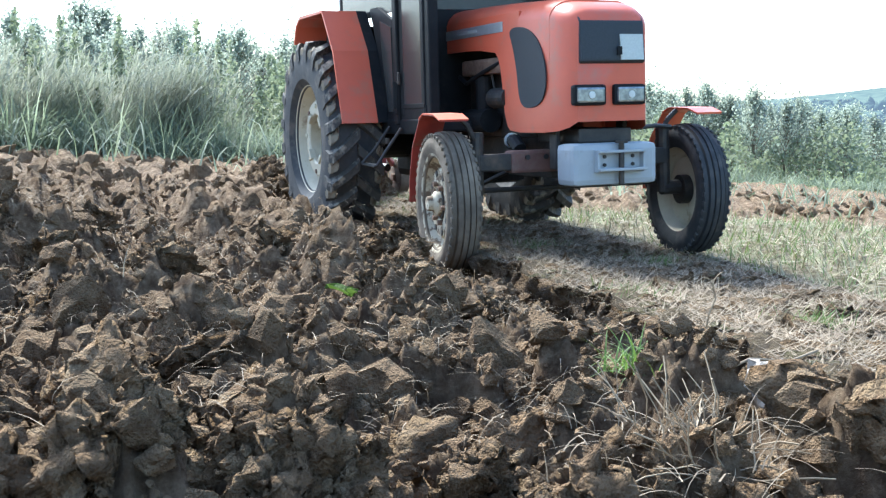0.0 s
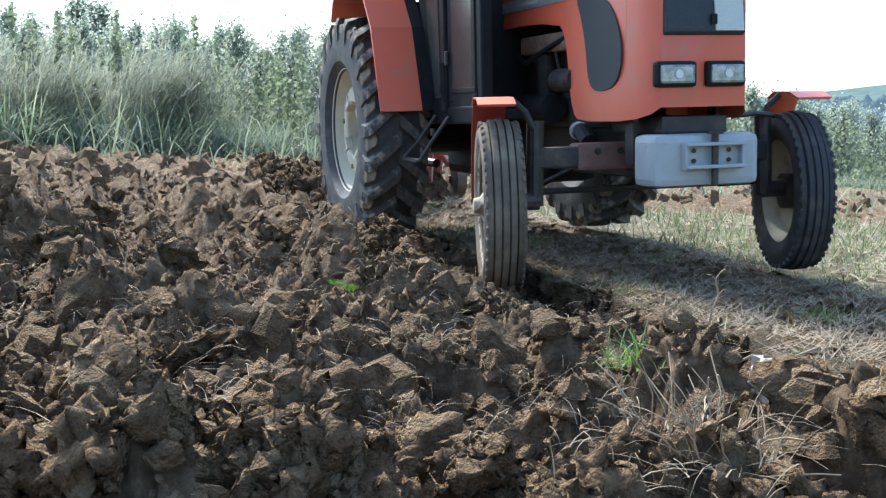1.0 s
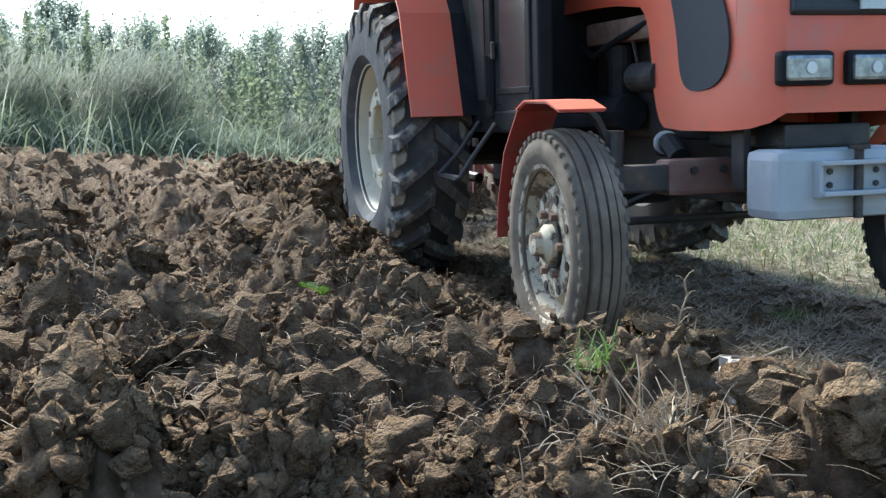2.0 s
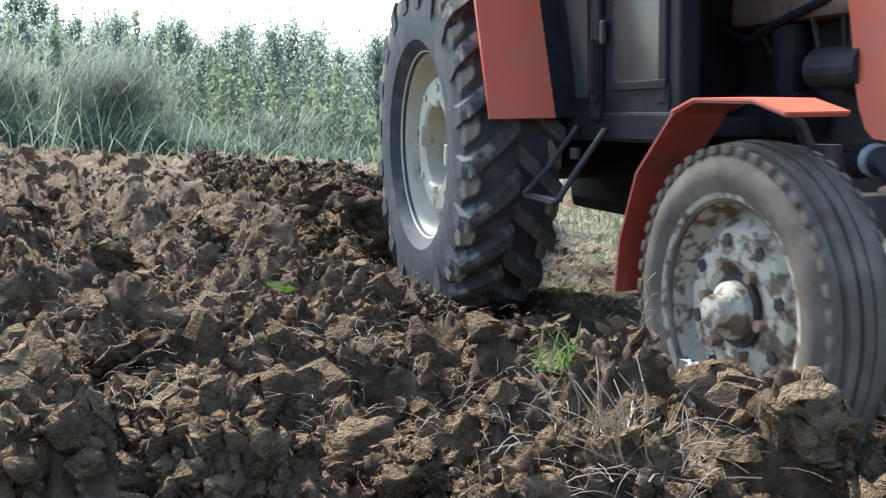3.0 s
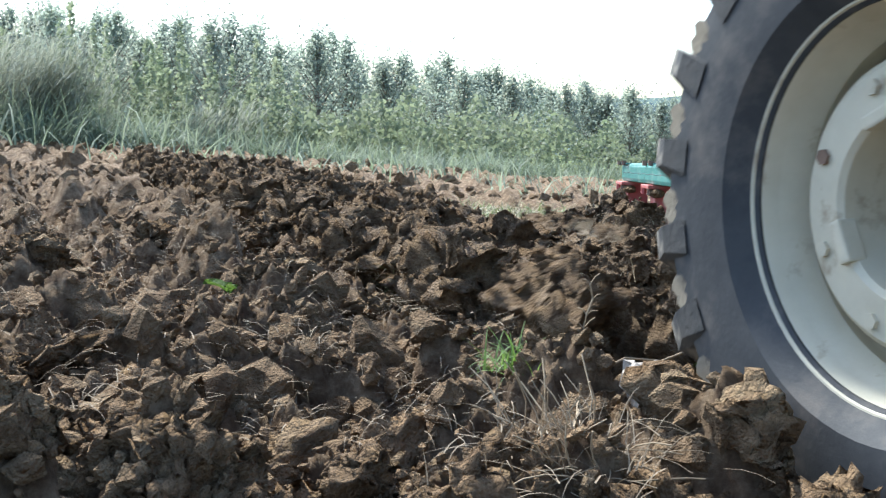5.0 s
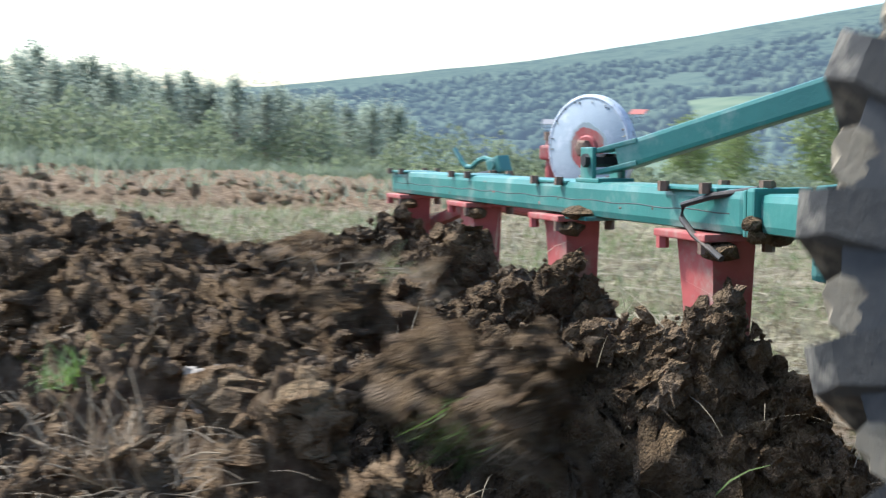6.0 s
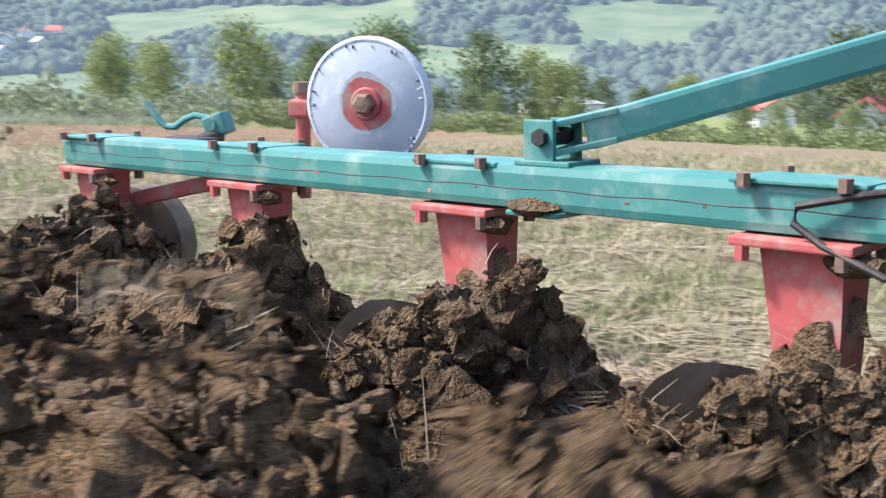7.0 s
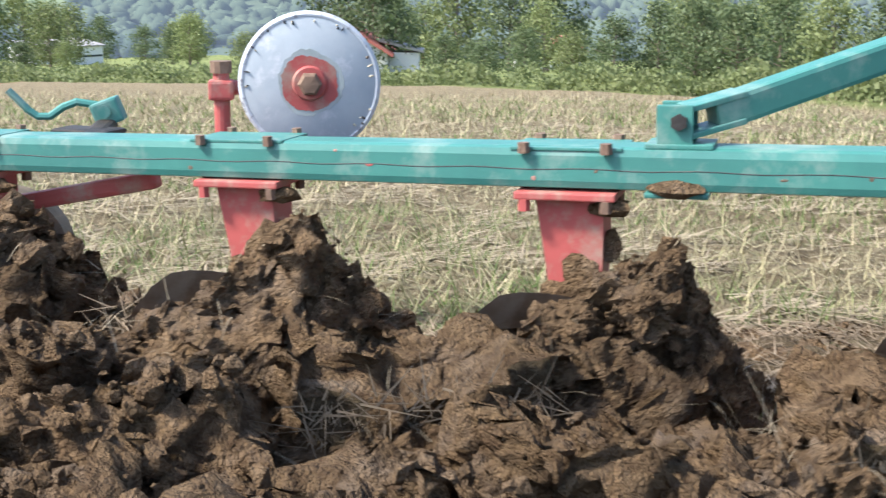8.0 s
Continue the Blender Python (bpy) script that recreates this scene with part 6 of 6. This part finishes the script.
def hill_material():
    """Wooded slope with pale meadows; a distant backdrop that glows in place of hazy air."""
    m = bpy.data.materials.new("wooded_slope_haze_glow")
    m.use_nodes = True
    n, l = m.node_tree.nodes, m.node_tree.links
    b = n["Principled BSDF"]
    b.inputs["Roughness"].default_value, b.inputs["Specular IOR Level"].default_value = 1.0, 0.0
    co = n.new("ShaderNodeTexCoord").outputs["Object"]

    def tex(scale, lo, hi, kind="ShaderNodeTexNoise"):
        t = n.new(kind)
        t.inputs["Scale"].default_value = scale
        l.new(co, t.inputs["Vector"])
        r = n.new("ShaderNodeMapRange")
        r.inputs[1].default_value, r.inputs[2].default_value = lo, hi
        l.new(t.outputs[0], r.inputs[0])
        return r.outputs[0]

    def mix(fac, a, c):
        x = n.new("ShaderNodeMix")
        x.data_type = 'RGBA'
        l.new(fac, x.inputs[0])
        for s, v in ((x.inputs[6], a), (x.inputs[7], c)):
            if isinstance(v, tuple):
                s.default_value = (*v, 1)
            else:
                l.new(v, s)
        return x.outputs[2]
    wood = mix(tex(0.09, 0.42, 0.58), (0.035, 0.054, 0.040), (0.075, 0.10, 0.065))
    wood = mix(tex(0.012, 0.4, 0.7), wood, (0.075, 0.10, 0.065))
    plot = n.new("ShaderNodeAttribute")
    plot.attribute_name = "mown"
    col = mix(plot.outputs["Fac"], wood, mix(tex(0.03, 0.35, 0.65), (0.085, 0.125, 0.055), (0.15, 0.18, 0.09)))
    l.new(col, b.inputs["Base Color"])
    # bluish emission stands in for daylight scattered by the kilometre of air in front
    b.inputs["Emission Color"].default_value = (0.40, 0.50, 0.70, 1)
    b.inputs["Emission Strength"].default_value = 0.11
    return m


def mountain():
    az = np.radians(np.arange(-40, 125.1, 0.35))
    rad = 380 * (1900 / 380) ** np.linspace(0, 1, 130)
    R, A = np.meshgrid(rad, az, indexing="ij")
    z = hill_height(R, A)
    i = np.arange(R.size).reshape(R.shape)
    quads = np.stack([i[:-1, :-1], i[:-1, 1:], i[1:, 1:], i[1:, :-1]], -1).reshape(-1, 4)
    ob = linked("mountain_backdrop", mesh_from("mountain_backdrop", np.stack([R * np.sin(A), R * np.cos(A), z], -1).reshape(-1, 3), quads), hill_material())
    at = ob.data.attributes.new("mown", 'FLOAT', 'POINT')
    at.data.foreach_set("value", slope_meadow(R, A).ravel().astype(np.float32))
    # the woods share the slope's material, haze glow included
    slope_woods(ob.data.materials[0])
    for p in ob.data.polygons:
        p.use_smooth = True
    tagged(ob, "wooded mountain side with pale meadows across the valley, glow for haze", "mountain", kind="structure")


def slope_meadow(r, a):
    """Where the slope is mown: plots with straightish borders between the woods."""
    u = np.degrees(a) / 7.5 + 0.5 * fractal(np.degrees(a) * 0.25, np.log(r) * 6, 3, 81)
    v = np.log(r) * 4.6 + 0.4 * fractal(np.degrees(a) * 0.2, np.log(r) * 5, 3, 83) + 0.25 * np.floor(u)
    h = hashed(np.floor(u), np.floor(v), 7)
    low = 1 - smooth_step(600, 1300, r)
    return np.where(h > 0.92 - 0.17 * low + 0.07 * smooth_step(45, 52, np.degrees(a)), 1.0, 0.0) * np.where(h > 0.93, 0.75, 1.0)


def slope_woods(mat):
    rng = np.random.default_rng(9)
    m = 17000
    a = np.radians(rng.uniform(12, 118, m))
    r = 395 * (1250 / 395) ** rng.random(m)
    keep = (slope_meadow(r, a) < 0.5) & (fractal(a * 14, np.log(r) * 9, 3, 66) > -0.16)
    a, r = a[keep], r[keep]
    p = np.stack([r * np.sin(a), r * np.cos(a), hill_height(r, a) + 1.5], -1)
    size = rng.uniform(3.2, 6.5, len(a))
    tagged(linked("slope_woods", scattered("slope_woods", BANK_SMALL, p, size, rng, False), mat), "distant woods covering the mountain side, glowing bluish for haze", "woods", kind="stuff")


def house(az, r, w, d, h, roof_mat, label, turn, base=None):
    x, y, z = spot(az, r)
    if base is not None:
        z = base
    ho = thing("house", label, "house", group="houses in the valley", at=pose(x, y, z, 0, 0, turn))
    part("wall", box((w, d, h + 3), (0, 0, h / 2 - 1.5), 0.03), WALL, ho)
    roof = bmesh.new()
    e = 0.5
    pr = prism([(-d / 2 - e, h - 0.25), (0, h + d * 0.33), (d / 2 + e, h - 0.25), (d / 2 + e, h - 0.45), (0, h + d * 0.33 - 0.3), (-d / 2 - e, h - 0.45)], -w / 2 - e, w / 2 + e, roof)
    part("roof", pr, roof_mat, ho, "pitched roof")
    part("gable", prism([(-d / 2, h - 0.05), (0, h + d * 0.33 - 0.3), (d / 2, h - 0.05)], -w / 2 + 0.01, w / 2 - 0.01), WALL, ho)
    n = max(2, int(w / 2.6))
    for s in (-1, 1):
        for k in range(n):
            wx = -w / 2 + (k + 0.5) * w / n
            win = part("window", box((1.1, 0.1, 1.2), (wx, s * d / 2, h * 0.55), 0.02), WALL, ho)
            part("pane", box((0.95, 0.04, 1.05), (wx, s * (d / 2 + 0.05), h * 0.55)), PANE, win)
    return ho


def shed(az, r, w, d, h, mat, label, turn):
    x, y, z = spot(az, r)
    s = thing("barn", label, "barn", at=pose(x, y, z, 0, 0, turn))
    part("wall", box((w, d, h + 2), (0, 0, h / 2 - 1), 0.03), WALL, s)
    part("roof", prism([(-d / 2 - 0.4, h), (d / 2 + 0.4, h + 0.9), (d / 2 + 0.4, h + 1.1), (-d / 2 - 0.4, h + 0.2)], -w / 2 - 0.4, w / 2 + 0.4), mat, s)
    part("band", box((w * 0.98, 0.06, 0.35), (0, -d / 2 - 0.03, h * 0.45)), PANE, s)
    return s


woods()
bank_growth()
mountain()
house(75.2, 96, 5.5, 4.6, 1.9, ROOF_RED, "white house with a red tiled roof behind hedges", 10)
shed(77.2, 96, 2.6, 3.0, 1.7, ROOF_GREY, "white two-storey building beside the red-roofed house", 10)
house(70.7, 230, 8, 7, 4.0, ROOF_RED, "white house with a pinkish tiled roof on the slope", 35)
house(85.2, 190, 8, 6, 3.5, ROOF_RED, "low house with a red-brown roof on the slope", 15)
house(84.0, 185, 9, 6, 2.6, ROOF_GREY, "long farmhouse with a grey roof on the slope", 20)
shed(60.4, 210, 14, 7, 3.0, ROOF_GREY, "long pale barn in the meadow", -28)
for k, (a, r) in enumerate(((32.0, 640), (32.8, 690), (33.4, 660), (34.3, 700), (34.9, 650), (33.0, 610), (35.6, 690), (31.2, 665))):
    hz = float(hill_height(np.array([float(r)]), np.array([radians(a)]))[0])
    house(a, r, 9, 8, 5, ROOF_GREY if k % 3 else ROOF_RED, "small white village house on the far slope", 20 * k, hz + 1)


# ---- what moves ----
TRACK = [  # seconds, way driven, height, extra heading, drift to its right
    (0.0, 0.069, -0.012, 4.9, 0.005), (0.5, 0.66, 0.01, 2.9, -0.012), (1.0, 1.275, 0.038, 1.2, -0.026), (1.5, 1.955, 0.03, -0.4, -0.026), (2.0, 2.632, 0.012, -2.1, -0.025),
    (2.65, 3.54, 0.008, -2.9, -0.03), (3.3, 4.445, 0.008, -3.4, -0.032), (3.5, 4.725, 0.008, -3.4, -0.03), (4.0, 5.51, -0.022, -2.4, 0.03), (4.6, 6.37, -0.018, -1.2, 0.015),
    (5.3, 7.353, -0.008, 0.4, 0.0), (5.5, 7.668, 0.0, 0.4, 0.0), (6.0, 8.45, 0.0, -0.3, 0.0), (6.5, 9.205, 0.0, -0.9, 0.0), (7.0, 9.957, 0.0, -0.8, 0.0), (7.5, 10.70, 0.0, -0.4, 0.0), (8.0, 11.461, 0.0, 0.1, 0.0)]


def way(t):
    return float(np.interp(t, [r[0] for r in TRACK], [r[1] for r in TRACK]))


def steering(t):
    return float(np.interp(t, [0, 0.5, 1.0, 1.5, 2.1, 3.3, 8], [-7, -12, -17, -19, 0, 4, 0]))


def rig(t, s, dz, turn, drift, lean):
    o = ORIGIN + FWD * s + RIGHT * drift
    return t, pose(o.x, o.y, dz, 0, lean, 180 + math.degrees(HEAD) + turn)


def motions():
    walk(tractor, [rig(t, s, dz, turn, drift, 1.385) for t, s, dz, turn, drift in TRACK])
    walk(plough, [rig(t, s, 0.0, turn, drift, 0.0) for t, s, dz, turn, drift in TRACK])
    steps = [k * 0.25 for k in range(33)]
    for key, x in (("rr", 0.82), ("rl", -0.82)):
        walk(wheels[key], [(t, pose(x, 0, 0.745, -math.degrees(way(t) / 0.71))) for t in steps])
    for key, x in (("fr", 0.815), ("fl", -0.80)):
        rows = []
        for t in steps:
            steer = steering(t)
            rows.append((t, pose(x, 2.27, 0.408, 0, 0, steer) @ pose(0, 0, 0, -math.degrees(way(t) / 0.42))))
        walk(wheels[key], rows)
        walk(guards[1 if x > 0 else -1], [(t, pose(x * 0.99, 2.27, 0.408, 0, 0, steering(t))) for t in steps])

    for w in waves:
        walk(w, [rig(t, s, 0.0, turn, drift, 0.0) for t, s, dz, turn, drift in TRACK])
    when = np.linspace(0, 8, 161)
    ways = np.array([way(t) for t in when])
    d = (BODY[0] - BODY[3]).normalized()
    rnd = random.Random(31)

    def at(a, q, rise, tip, spin=0.0, nod=0.0):
        o = ORIGIN + FWD * a + RIGHT * q
        return pose(o.x, o.y, base_height(o.x, o.y) + rise, 0, 0, 180 + math.degrees(HEAD)) @ pose(0, 0, 0, nod, tip, spin)
    for ob, a, q, b in SLICES:
        nose = BODY[b].y + d.y * 0.12 + 0.22
        hit = float(np.interp(a - nose, ways, when, left=-1, right=9))
        rest = at(a, q, -0.125, 0)
        e = [rnd.uniform(-1, 1) for _ in range(5)]
        last = at(a + 0.06 * e[0], q + 0.43 + 0.05 * e[1], 0.06 + 0.05 * e[2], 158 + 12 * e[3], 0, 14 * e[4])
        if hit < 0:
            ob.matrix_basis = last
        elif hit > 7.9:
            ob.matrix_basis = rest
        else:
            rows = [(0.0, rest), (hit, rest), (hit + 0.12, at(a + 0.04, q + 0.06, 0.02, 35)), (hit + 0.26, at(a + 0.1, q + 0.24, 0.08, 100, 0, 6 * e[4])), (hit + 0.5, last), (8.0, last)]
            if hit < 0.04:
                rows = rows[1:]
                rows[0] = (0.0, rest)
            rows = [r for r in rows if r[0] < 7.97]
            if len(rows) < 6:
                # the clip ends in mid turn: hold what has been reached
                rows.append((8.0, rows[-1][1]))
            else:
                rows.append((8.0, last))
            walk(ob, sorted({frame(r[0]): r for r in rows}.values(), key=lambda r: r[0]))
    for ob, b, t0, ahead, out, up, spin, s, drop in FLYING:
        a = way(t0) + BODY[b].y + d.y * 0.12 + ahead - 0.1
        q = BODY[b].x + 0.12
        p0 = at(a, q, -0.2, 0)
        rows = [(0.0, p0), (t0, p0), (t0 + 0.12, at(a + 0.12, q + out * 0.3, 0.1 + up, spin * 0.5)), (t0 + 0.25, at(a + 0.2, q + out * 0.65, 0.08 + up, spin)),
                (t0 + 0.45, at(a + 0.25, q + out, 0.06, spin * 1.6)), (t0 + 0.6, at(a + 0.26, q + out + 0.05, 0.03, spin * 1.8))]
        rows = [r for r in rows if r[0] < 7.95]
        rows.append((8.0, rows[-1][1]))
        walk(ob, rows)


motions()
